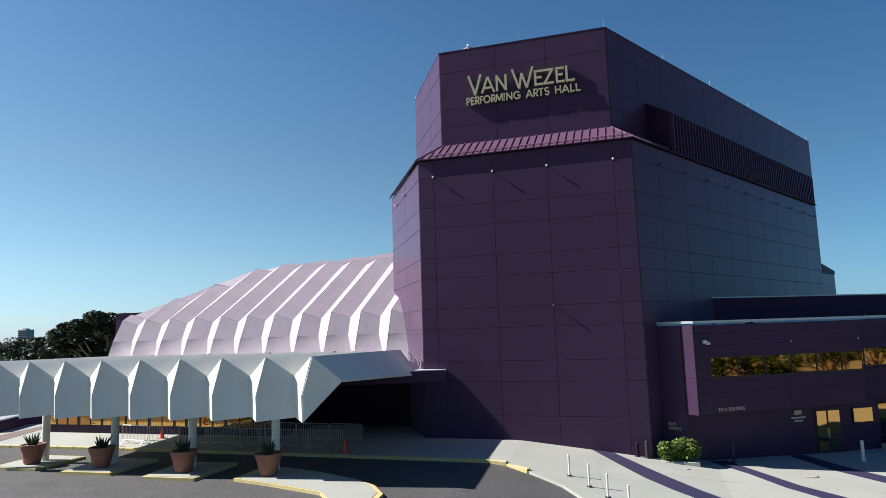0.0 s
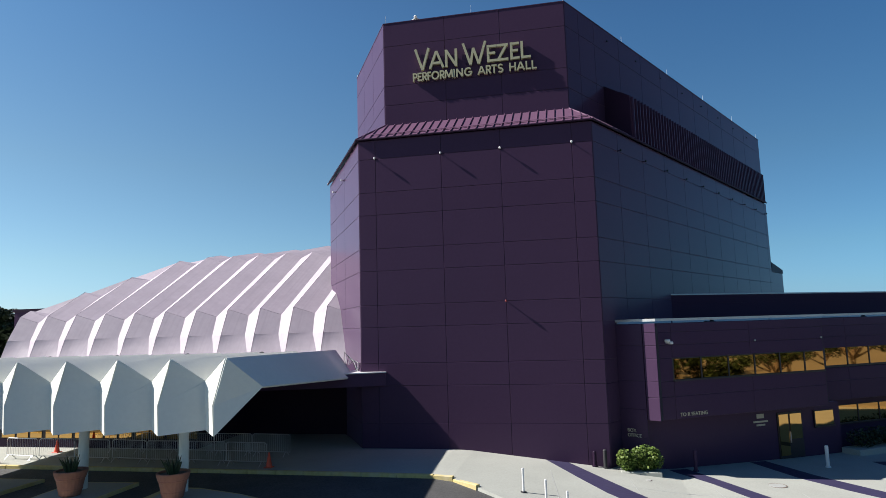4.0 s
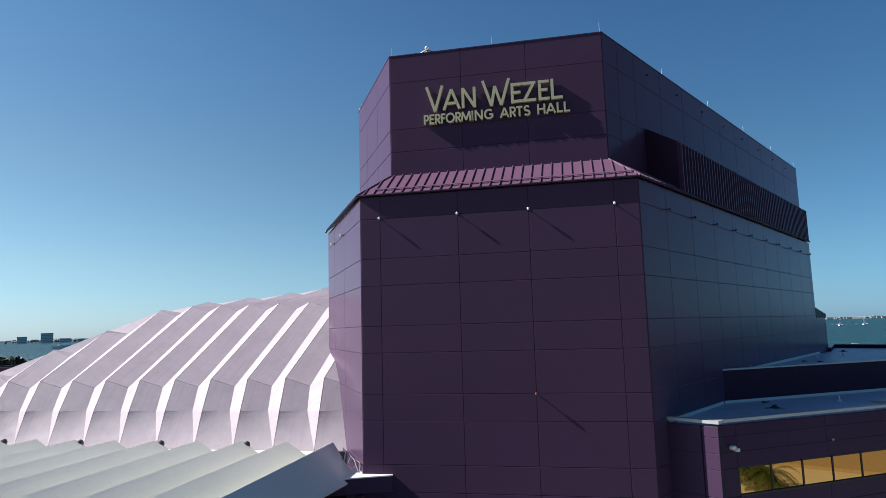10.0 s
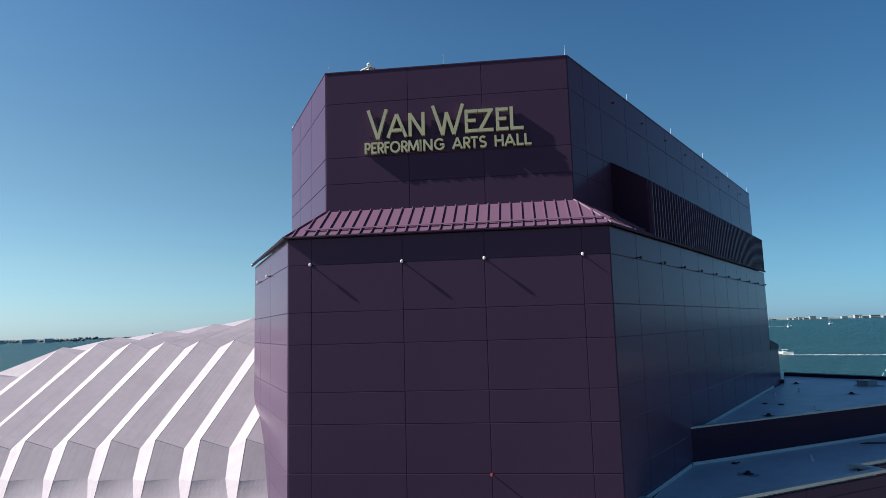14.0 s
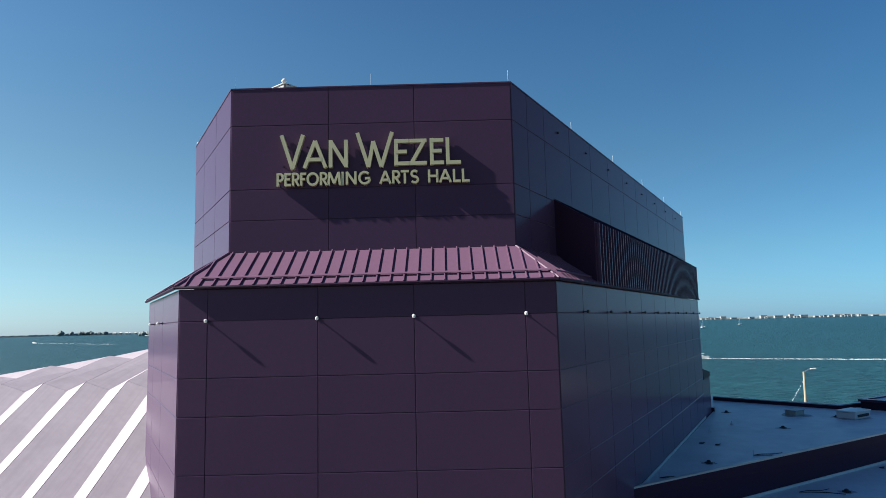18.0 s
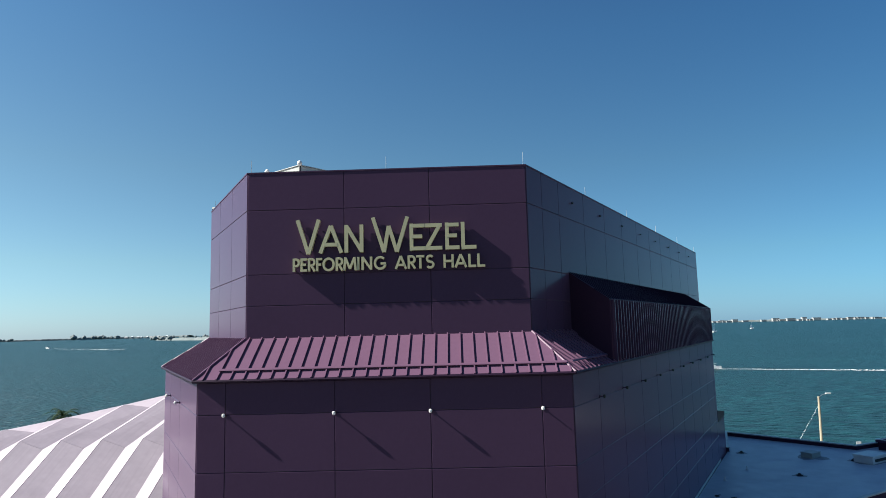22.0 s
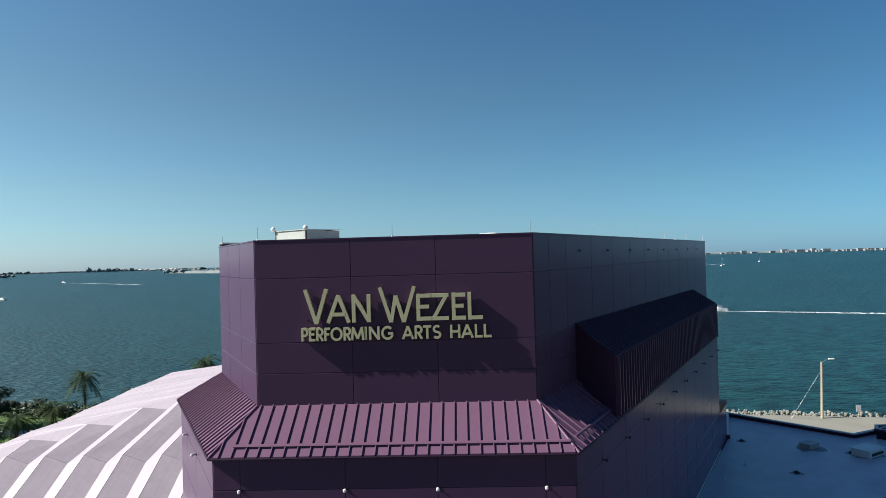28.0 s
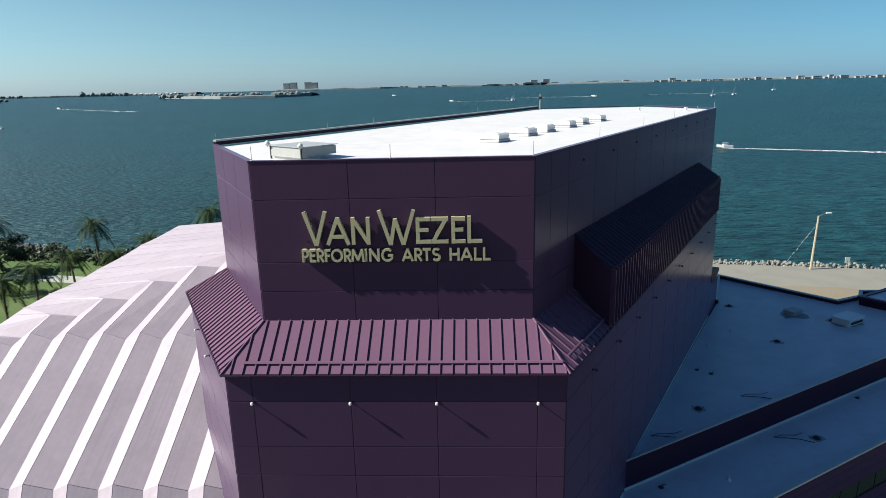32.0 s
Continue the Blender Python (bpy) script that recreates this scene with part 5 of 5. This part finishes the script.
# ---- palms ----
def palm(at, h, seed, lean=(0.3, 0.1), nf=26, fl_=3.7, label="coconut palm with a ragged green crown on the lawn", group="palms on the lawn"):
    t = thing("palm_tree", label, "palm", group, at=at, turn=seed * 47)
    rg = random.Random(seed)
    top = Vector((lean[0], lean[1], h))
    part("trunk", tube([(0, 0, -0.2), (lean[0] * 0.3, lean[1] * 0.3, h * 0.4), (lean[0] * 0.7, lean[1] * 0.7, h * 0.75), top], [0.2, 0.14, 0.12, 0.11], 8), BARK, t)
    for k in range(nf):
        a = 2.4 * k + rg.uniform(-0.2, 0.2)
        up = 1.1 - 1.7 * (k / nf)
        L_ = fl_ * rg.uniform(0.8, 1.1)
        verts, faces = [], []
        spine = []
        for j in range(11):
            f = j / 10
            r = L_ * f * (0.95 - 0.15 * f)
            spine.append(top + Vector((math.cos(a) * r, math.sin(a) * r, L_ * (up * f * 0.8 - 0.72 * f * f))))
        side = Vector((-math.sin(a), math.cos(a), 0))
        for j in range(10):
            p, q = spine[j], spine[j + 1]
            for half in (0.0, 0.25, 0.5, 0.75):
                base = p.lerp(q, half)
                nxt_ = p.lerp(q, half + 0.2)
                for sg in (-1, 1):
                    w = 0.40 * L_ / 2.1 * math.sin(math.pi * min(0.96, (j + half + 1.2) / 12)) * rg.uniform(0.8, 1.1)
                    tip = base + side * sg * w + (q - p).normalized() * w * 0.5 + Vector((0, 0, -0.3 * w))
                    i = len(verts)
                    verts += [base, nxt_, tip]
                    faces.append((i, i + 1, i + 2))
        for j in range(10):
            i = len(verts)
            w = side * 0.025
            verts += [spine[j] - w, spine[j] + w, spine[j + 1] + w, spine[j + 1] - w]
            faces.append((i, i + 1, i + 2, i + 3))
        leaf_mesh("frond", (verts, faces), PALM_LEAF, t)
    return t


for k, (x, y, h) in enumerate(((-53.6, 77.7, 7.2), (-50.3, 65.6, 5.0), (-51.0, 58.2, 5.2), (-49.9, 50.8, 5.6), (-68.5, 75, 8.2), (-49.1, 74.3, 3.0), (-34.0, 77.3, 9.0), (-36, 80, 3.6), (-46, 80, 3.2), (-75, 70, 7.5), (-60, 62, 5.5), (-45.3, 79.5, 4.2))):
    palm((x, y, 0), h, 11 + k, (0.3 * math.cos(k), 0.3 * math.sin(k)))

for k, (x, y, h) in enumerate(((37.5, -3.6, 1.1), (40.0, -5.6, 1.5), (42.8, -6.8, 1.3))):
    palm((x, y, -0.85), h, 31 + k, (0.1, 0.1), 24, 2.6, "low yellow-green palm beside the forecourt", "low palms beside the forecourt")
broad_tree("sea_grape_tree", "dark green sea-grape tree beside the palms", (-67.5, 72.5, 0), 6.0, 4.6, 14000, 57, leaf=0.6)
broad_tree("sea_grape_tree", "dark green sea-grape tree beside the palms", (-72.0, 66.0, 0), 5.2, 4.4, 14000, 58, leaf=0.6)

# ---- lawn, shore and right-hand quay ----
lawn = setting(part("lawn", prism([(-130, 20), (-33, 20), (-30.5, 24), (26, 46), (26, 74), (-20, 77.5), (-55, 82.4), (-75, 90), (-110, 97), (-200, 115), (-200, 30)], -1.2, 0.03), GRASS), "green lawn beside the bay", "lawn")
path = setting(part("path", prism([(-66, 70.5), (-58, 69.0), (-48, 67.0), (-40, 67), (-40, 69.6), (-48, 70.2), (-58, 72.2), (-66, 73.5)], 0.0, 0.06), CONCRETE), "pale concrete path over the lawn", "path")
quay = setting(part("quay", prism([(30, 40), (46, 44), (80, 40), (110, 44), (110, 63.5), (67, 71.0), (50, 74.0), (38, 75.6), (26.2, 76.5)], -1.2, 0.03), SAND), "pale sunlit concrete quay", "pavement")
quay_lot = setting(part("road", prism([(40, 46), (75, 46), (74, 55), (58, 62.5), (46, 64), (38, 60)], 0.0, 0.05), SOIL), "sandy worn parking strip", "road")


def rocks(name, label, line, n, size, seed, mat=ROCK):
    rg = random.Random(seed)
    b = bmesh.new()
    for _ in range(n):
        f = rg.random() * (len(line) - 1)
        i = int(f)
        p = Vector(line[i]).lerp(Vector(line[i + 1]), f - i)
        s = size * rg.uniform(0.5, 1.3)
        m = Matrix.Translation((p.x + rg.uniform(-1.2, 1.2), p.y + rg.uniform(-1.3, 1.5), rg.uniform(-0.9, 0.15))) @ Euler((rg.random() * 6, rg.random() * 6, rg.random() * 6)).to_matrix().to_4x4() @ Matrix.Diagonal((s, s * rg.uniform(0.6, 1), s * rg.uniform(0.5, 0.9), 1))
        r = bmesh.ops.create_icosphere(b, subdivisions=1, radius=0.6, matrix=m)
        for v_ in r["verts"]:
            v_.co += Vector((rg.uniform(-1, 1), rg.uniform(-1, 1), rg.uniform(-1, 1))) * s * 0.09
    ob = part(name, b, mat)
    return tagged(ob, label, "rocks", kind="stuff")


rocks("riprap", "grey boulders along the water edge", [(40, 76.0), (50, 75.1), (58, 73.7), (67, 72.1), (95, 68.0)], 760, 0.52, 3)
rocks("riprap", "dark boulders along the lawn edge", [(-110, 100), (-75, 91), (-55, 83.5), (-35, 80.5)], 420, 0.95, 7, ROCK_DARK)
cl = []
for k in range(90):
    f = rng.random()
    cl.append(((-110 + 72 * f + rng.uniform(-2, 2), 94 - 16 * f + rng.uniform(-3, 2), rng.uniform(0.2, 1.3)), (1.6, 1.6, 0.9)))
scrub = new("scrub")
tagged(scrub, "low dark green sea-grape scrub along the shore", "shrubs")
leaf_mesh("foliage", leaves(16000, clump_place(cl), 0.5, 9), LEAF_DARK, scrub)
for x, y, r_ in ((19.15, -0.95, 0.42), (13.45, -1.68, 0.16)):
    mh = thing("manhole_cover", "round dark iron cover in the concrete forecourt", "manhole cover", at=(x, y, lie(x, y)))
    part("lid", lathe([(r_ * 0.86, -0.02), (r_ * 0.86, 0.014), (r_ * 0.8, 0.018)], 20), GREY_METAL, mh)
    part("ring", lathe([(r_, -0.03), (r_, 0.010)], 20), BARK, mh)
pole = thing("street_lamp", "leaning weathered street lamp pole on the quay", "street lamp", at=(58.5, 71.2, 0))
part("pole", tube([(0, 0, -0.2), (0.22, 0, 8.1)], [0.20, 0.14], 8), WOODPOLE, pole)
part("arm", tube([(0.22, 0, 8.0), (0.8, 0, 8.35), (1.5, 0, 8.45)], 0.05, 6), STEEL, pole)
part("guy_wire", tube([(0.2, 0, 7.0), (-4.2, 0.3, 0.0)], 0.005, 4), STEEL, pole, "thin slanting guy wire")
part("lamp_head", box(1.2, 2.0, -0.15, 0.15, 8.40, 8.57, 0.05), WHITE_METAL, pole)
post = thing("sign_post", "small white notice on a post by the rocks", "sign", at=(63.9, 71.6, 0))
part("post", tube([(0, 0, -0.1), (0, 0, 1.3)], 0.05, 6), WOODPOLE, post)
part("board", box(-0.35, 0.35, -0.04, 0.0, 0.8, 1.7), WHITE_METAL, post)

# annex behind the shell, lobby glass under the canopy
annex = setting(thing("annex", "purple flat-roofed annex behind the shell roof", "building"))
part("wall", prism([(-33.0, 9.2), (-29.4, 9.2), (-29.4, 13), (-33.0, 13)], -0.5, 9.15), PURPLE, annex)
part("coping", ring([(-33.1, 9.1), (-29.3, 9.1), (-29.3, 13.1), (-33.1, 13.1)], 0.4, 9.1, 9.32), PURPLE_DARK, annex)
lobby = setting(thing("lobby_front", "lobby front with bronze glass behind the drive, walls darkened for the recess shade", "window wall"))
# The darkest purple here puts the deep shade of the recess into the walls.
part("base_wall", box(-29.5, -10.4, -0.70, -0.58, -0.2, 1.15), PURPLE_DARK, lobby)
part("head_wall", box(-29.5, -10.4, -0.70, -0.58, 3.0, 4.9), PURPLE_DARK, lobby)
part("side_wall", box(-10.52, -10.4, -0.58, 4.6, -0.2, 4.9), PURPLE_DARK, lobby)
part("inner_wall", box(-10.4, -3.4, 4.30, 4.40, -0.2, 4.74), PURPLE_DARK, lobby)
for k in range(19):
    x = -29.4 + k
    w = part("window", box(x, x + 1.0, -0.68, -0.60, 1.15, 3.0), FRAME_DARK, lobby)
    part("pane", box(x + 0.05 + 0.06 * (k % 2), x + 0.95 - 0.06 * (k % 3), -0.715, -0.70, 1.2, 2.95), GLASS, w)
wallL = setting(part("low_wall", prism([(-44, -9), (-33.1, -1.2), (-34.6, 2.3), (-32.0, 5.6), (-31.7, 6.0), (-32.2, 6.2), (-35.1, 2.3), (-33.7, -1.0), (-44.4, -8.6)], -0.2, 1.45), PURPLE), "low purple garden wall", "wall")
brick_walk = setting(part("pavement", prism([(-40, -9.5), (-31.3, -3.6), (-32.6, 2.2), (-31.2, 4.6), (-30.6, 3.4), (-31.3, 1.4), (-28.9, -4.7), (-36, -9.5)], 0.5, 0.665), BRICKWALK), "reddish-brown paved walk beside the garden wall", "pavement")

# ---- far shore, boats and wakes ----
def far_strip(name, label, pts, h, mat, seed, step_=14.0):
    """A distant wooded shore: a thick ragged bank along a line."""
    rg = random.Random(seed)
    rows_ = []
    for p, q in zip(pts, pts[1:]):
        n = max(1, int((Vector(q) - Vector(p)).length / step_))
        for k in range(n):
            o = Vector(p).lerp(Vector(q), k / n)
            hh = h * (0.45 + 0.75 * abs(noise.noise(Vector((o.x * 0.006, o.y * 0.006, seed)))) + 0.25 * rg.random())
            rows_.append([(o.x, o.y, -1.5), (o.x, o.y + 3, hh * 0.7), (o.x, o.y + 9, hh), (o.x, o.y + 60, hh * 0.8), (o.x, o.y + 120, -1.5)])
    ob = part(name, surface(rows_), mat)
    return tagged(ob, label, "shore", kind="stuff")


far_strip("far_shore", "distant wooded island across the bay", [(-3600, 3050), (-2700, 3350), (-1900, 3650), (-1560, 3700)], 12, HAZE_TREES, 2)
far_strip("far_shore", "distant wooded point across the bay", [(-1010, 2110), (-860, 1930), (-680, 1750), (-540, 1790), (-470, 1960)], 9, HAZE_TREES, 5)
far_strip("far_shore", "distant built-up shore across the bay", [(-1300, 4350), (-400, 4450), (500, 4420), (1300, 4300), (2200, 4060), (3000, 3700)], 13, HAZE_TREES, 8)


def far_grove(label, x0, x1, y, count, h, seed, slant=0.0):
    """A stand of distant trees: many ragged crowns on one line of the shore."""
    rg = random.Random(seed)
    b = bmesh.new()
    for k in range(count):
        hh = h * rg.uniform(0.55, 1.0)
        x = rg.uniform(x0, x1)
        m = Matrix.Translation((x, y + slant * (x - x0) + rg.uniform(0, 60), hh * 0.55)) @ Matrix.Diagonal((hh * rg.uniform(0.5, 0.9), hh * 0.6, hh * 0.5, 1))
        got = bmesh.ops.create_icosphere(b, subdivisions=1, radius=1.0, matrix=m)
        for v in got["verts"]:
            v.co += Vector((rg.uniform(-1, 1), 0, rg.uniform(-1, 1))) * hh * 0.12
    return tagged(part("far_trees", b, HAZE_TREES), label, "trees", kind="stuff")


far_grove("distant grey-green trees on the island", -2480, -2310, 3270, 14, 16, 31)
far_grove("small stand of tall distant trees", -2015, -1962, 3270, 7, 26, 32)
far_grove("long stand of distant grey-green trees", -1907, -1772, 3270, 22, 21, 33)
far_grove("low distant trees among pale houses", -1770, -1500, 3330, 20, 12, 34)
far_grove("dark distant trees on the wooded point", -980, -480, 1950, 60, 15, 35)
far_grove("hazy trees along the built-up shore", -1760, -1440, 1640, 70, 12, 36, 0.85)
for x, y, w, h in ((-1650, 1712, 34, 30), (-1700, 1668, 26, 20), (-1612, 1745, 30, 12), (-1575, 1770, 22, 10), (-1520, 1815, 36, 11), (-1478, 1850, 24, 12)):
    t = thing("shore_block", "hazy grey block on the built-up shore", "building", "blocks on the built-up shore", at=(x, y, -1), turn=44)
    part("wall", box(-w / 2, w / 2, 0, 14, 0, h), WHITE_METAL, t)
    part("roof", box(-w / 2 - 0.6, w / 2 + 0.6, -0.6, 14.6, h, h + 1.2), HAZE_WALL, t)
    for j in range(int(h / 5)):
        part("window_band", box(-w / 2 + 1.5, w / 2 - 1.5, -0.5, -0.1, 3 + 5 * j, 5 + 5 * j), HAZE_WALL, t)
rg = random.Random(21)
for k in range(9):
    x, w, h = -1720 + 26 * k + rg.uniform(-8, 8), rg.uniform(10, 22), rg.uniform(8, 13)
    t = thing("waterfront_house", "low pale distant waterfront house among trees", "house", "houses on the far point", at=(x, 3290, -1))
    part("wall", box(-w / 2, w / 2, 0, 9, 0, h - 3), HAZE_WALL, t)
    part("roof", surface([[(-w / 2 - 1, -1, h - 3), (-w / 2 + 2, 4.5, h), (-w / 2 - 1, 10, h - 3)], [(w / 2 + 1, -1, h - 3), (w / 2 - 2, 4.5, h), (w / 2 + 1, 10, h - 3)]]), WHITE_METAL, t, "pale roof")
rg = random.Random(12)
for k in range(95):
    f = rg.random()
    ang = -0.14 + 0.80 * f
    y = 4480 - 560 * max(0, ang) ** 1.5
    w, h, d = rg.uniform(14, 55), rg.choice((3, 4, 5, 6, 7, 9, 13)), 20
    if k < 6:
        ang, h, w = (-0.282, -0.271, -0.249, -0.239, 0.095, 0.113)[k], (44, 48, 48, 45, 26, 30)[k], 44
    elif k < 11:
        ang, h, w = (0.487, 0.510, 0.530, 0.549, 0.30)[k - 6], (14, 11, 16, 12, 18)[k - 6], (40, 50, 26, 45, 40)[k - 6]
    y = 4440 if ang < 0.2 else 4440 - (ang - 0.2) * 1500
    x = ang * (y + 22) + 8
    t = thing("waterfront_building", "distant pale waterfront building", "building", "buildings on the far shore", at=(x, y - 20, -1))
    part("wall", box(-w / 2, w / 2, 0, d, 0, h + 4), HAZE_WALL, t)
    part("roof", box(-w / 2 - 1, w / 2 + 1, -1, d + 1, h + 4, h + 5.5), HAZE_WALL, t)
    for j in range(int(h / 6)):
        part("window_band", box(-w / 2 + 2, w / 2 - 2, -0.6, -0.1, 4 + 6 * j, 6.5 + 6 * j), GREY_METAL, t)
city = thing("office_tower", "distant grey tower block on the skyline", "building", at=(-526, 413, 0))
part("wall", box(-5, 5, 0, 8, 0, 17.5), GREY_METAL, city)
part("penthouse", box(-2, 2, 2, 6, 17.5, 18.6), GREY_METAL, city)
for j in range(9):
    part("window_band", box(-4.6, 4.6, -0.2, -0.05, 1.2 + 1.8 * j, 2.0 + 1.8 * j), FRAME_DARK, city)


def boat(at, turn, s, sail=False, label="small white motor boat on the bay"):
    t = thing("sail_boat" if sail else "motor_boat", label, "boat", at=at, turn=turn)
    b = surface([[(-3 * s, -1 * s, 0.0), (-3 * s, 1 * s, 0.0)], [(1 * s, -1.1 * s, 0.1), (1 * s, 1.1 * s, 0.1)], [(3.6 * s, -0.05, 0.6 * s), (3.6 * s, 0.05, 0.6 * s)]])
    hull = part("hull", b, WHITE_METAL, t)
    solid(hull, 1.0 * s, -1)
    if sail:
        part("mast", tube([(0.3 * s, 0, 0), (0.3 * s, 0, 9 * s)], 0.08 * s, 5), STEEL, t)
        bb = bmesh.new()
        bb.faces.new([bb.verts.new(p) for p in ((0.2 * s, 0, 1 * s), (-3 * s, 0.4 * s, 1.2 * s), (0.2 * s, 0, 8.6 * s))])
        solid(part("sail", bb, FOAM, t), 0.05)
    else:
        part("cabin", box(-0.8 * s, 1.0 * s, -0.7 * s, 0.7 * s, 0.3 * s, 1.5 * s, 0.1 * s), WHITE_METAL, t)
        part("canopy_top", box(-1.2 * s, 1.1 * s, -0.8 * s, 0.8 * s, 1.9 * s, 2.0 * s), WHITE_METAL, t)
    return t


def wake(p, q, w0, w1, n, seed):
    """Broken foam along a boat's track."""
    rg = random.Random(seed)
    b = bmesh.new()
    p, q = Vector((*p, -1.27)), Vector((*q, -1.27))
    d = (q - p).normalized()
    s = Vector((-d.y, d.x, 0))
    L_ = (q - p).length
    for _ in range(n):
        f = rg.random()
        w = w0 + (w1 - w0) * f
        c = p.lerp(q, f) + s * rg.uniform(-w, w)
        a, e = L_ / n * rg.uniform(1.0, 3.5), w * rg.uniform(0.05, 0.25)
        k = rg.uniform(-0.3, 0.3)
        h = rg.uniform(0.02, 0.10)
        v_ = [b.verts.new(c + d * x * a + s * (y * e + x * a * k * 0.2) + Vector((0, 0, z * h))) for x, y, z in ((-1, -0.2, 0), (0, -1, 0.5), (1, 0.1, 0), (0.1, 1, 1))]
        b.faces.new(v_)
    return tagged(part("boat_wake", b, FOAM), "white foam of a boat's wake on the bay", "wake", kind="stuff")


boat((115, 253.5, -1.2), 177, 1.0)
boat((-647.4, 683, -1.2), 42, 3.2, False, "long white motor yacht lying in the bay")
wake((112, 254), (205, 206), 0.8, 4.2, 1100, 1)
wake((-716, 1096), (-460, 868), 1.5, 4, 90, 2)
wake((-22, 1018), (75, 990), 1, 2.5, 60, 3)
wake((60, 1150), (222, 1128), 1, 3, 70, 4)
wake((330, 1180), (470, 1160), 1, 3, 60, 6)
for x, y, s_, sl in ((424, 1033, 1.5, True), (379, 999, 1.4, True), (75, 1002, 1.5, True), (595, 1278, 1.6, True), (-22, 1018, 1.2, False), (222, 1128, 1.4, False), (-186, 1626, 1.6, False), (-392, 512, 1.1, False), (-716, 1096, 1.6, False)):
    boat((x, y, -1.2), 30 if sl else 160, s_, sl, "small white sailing boat on the bay" if sl else "small white motor boat on the bay")
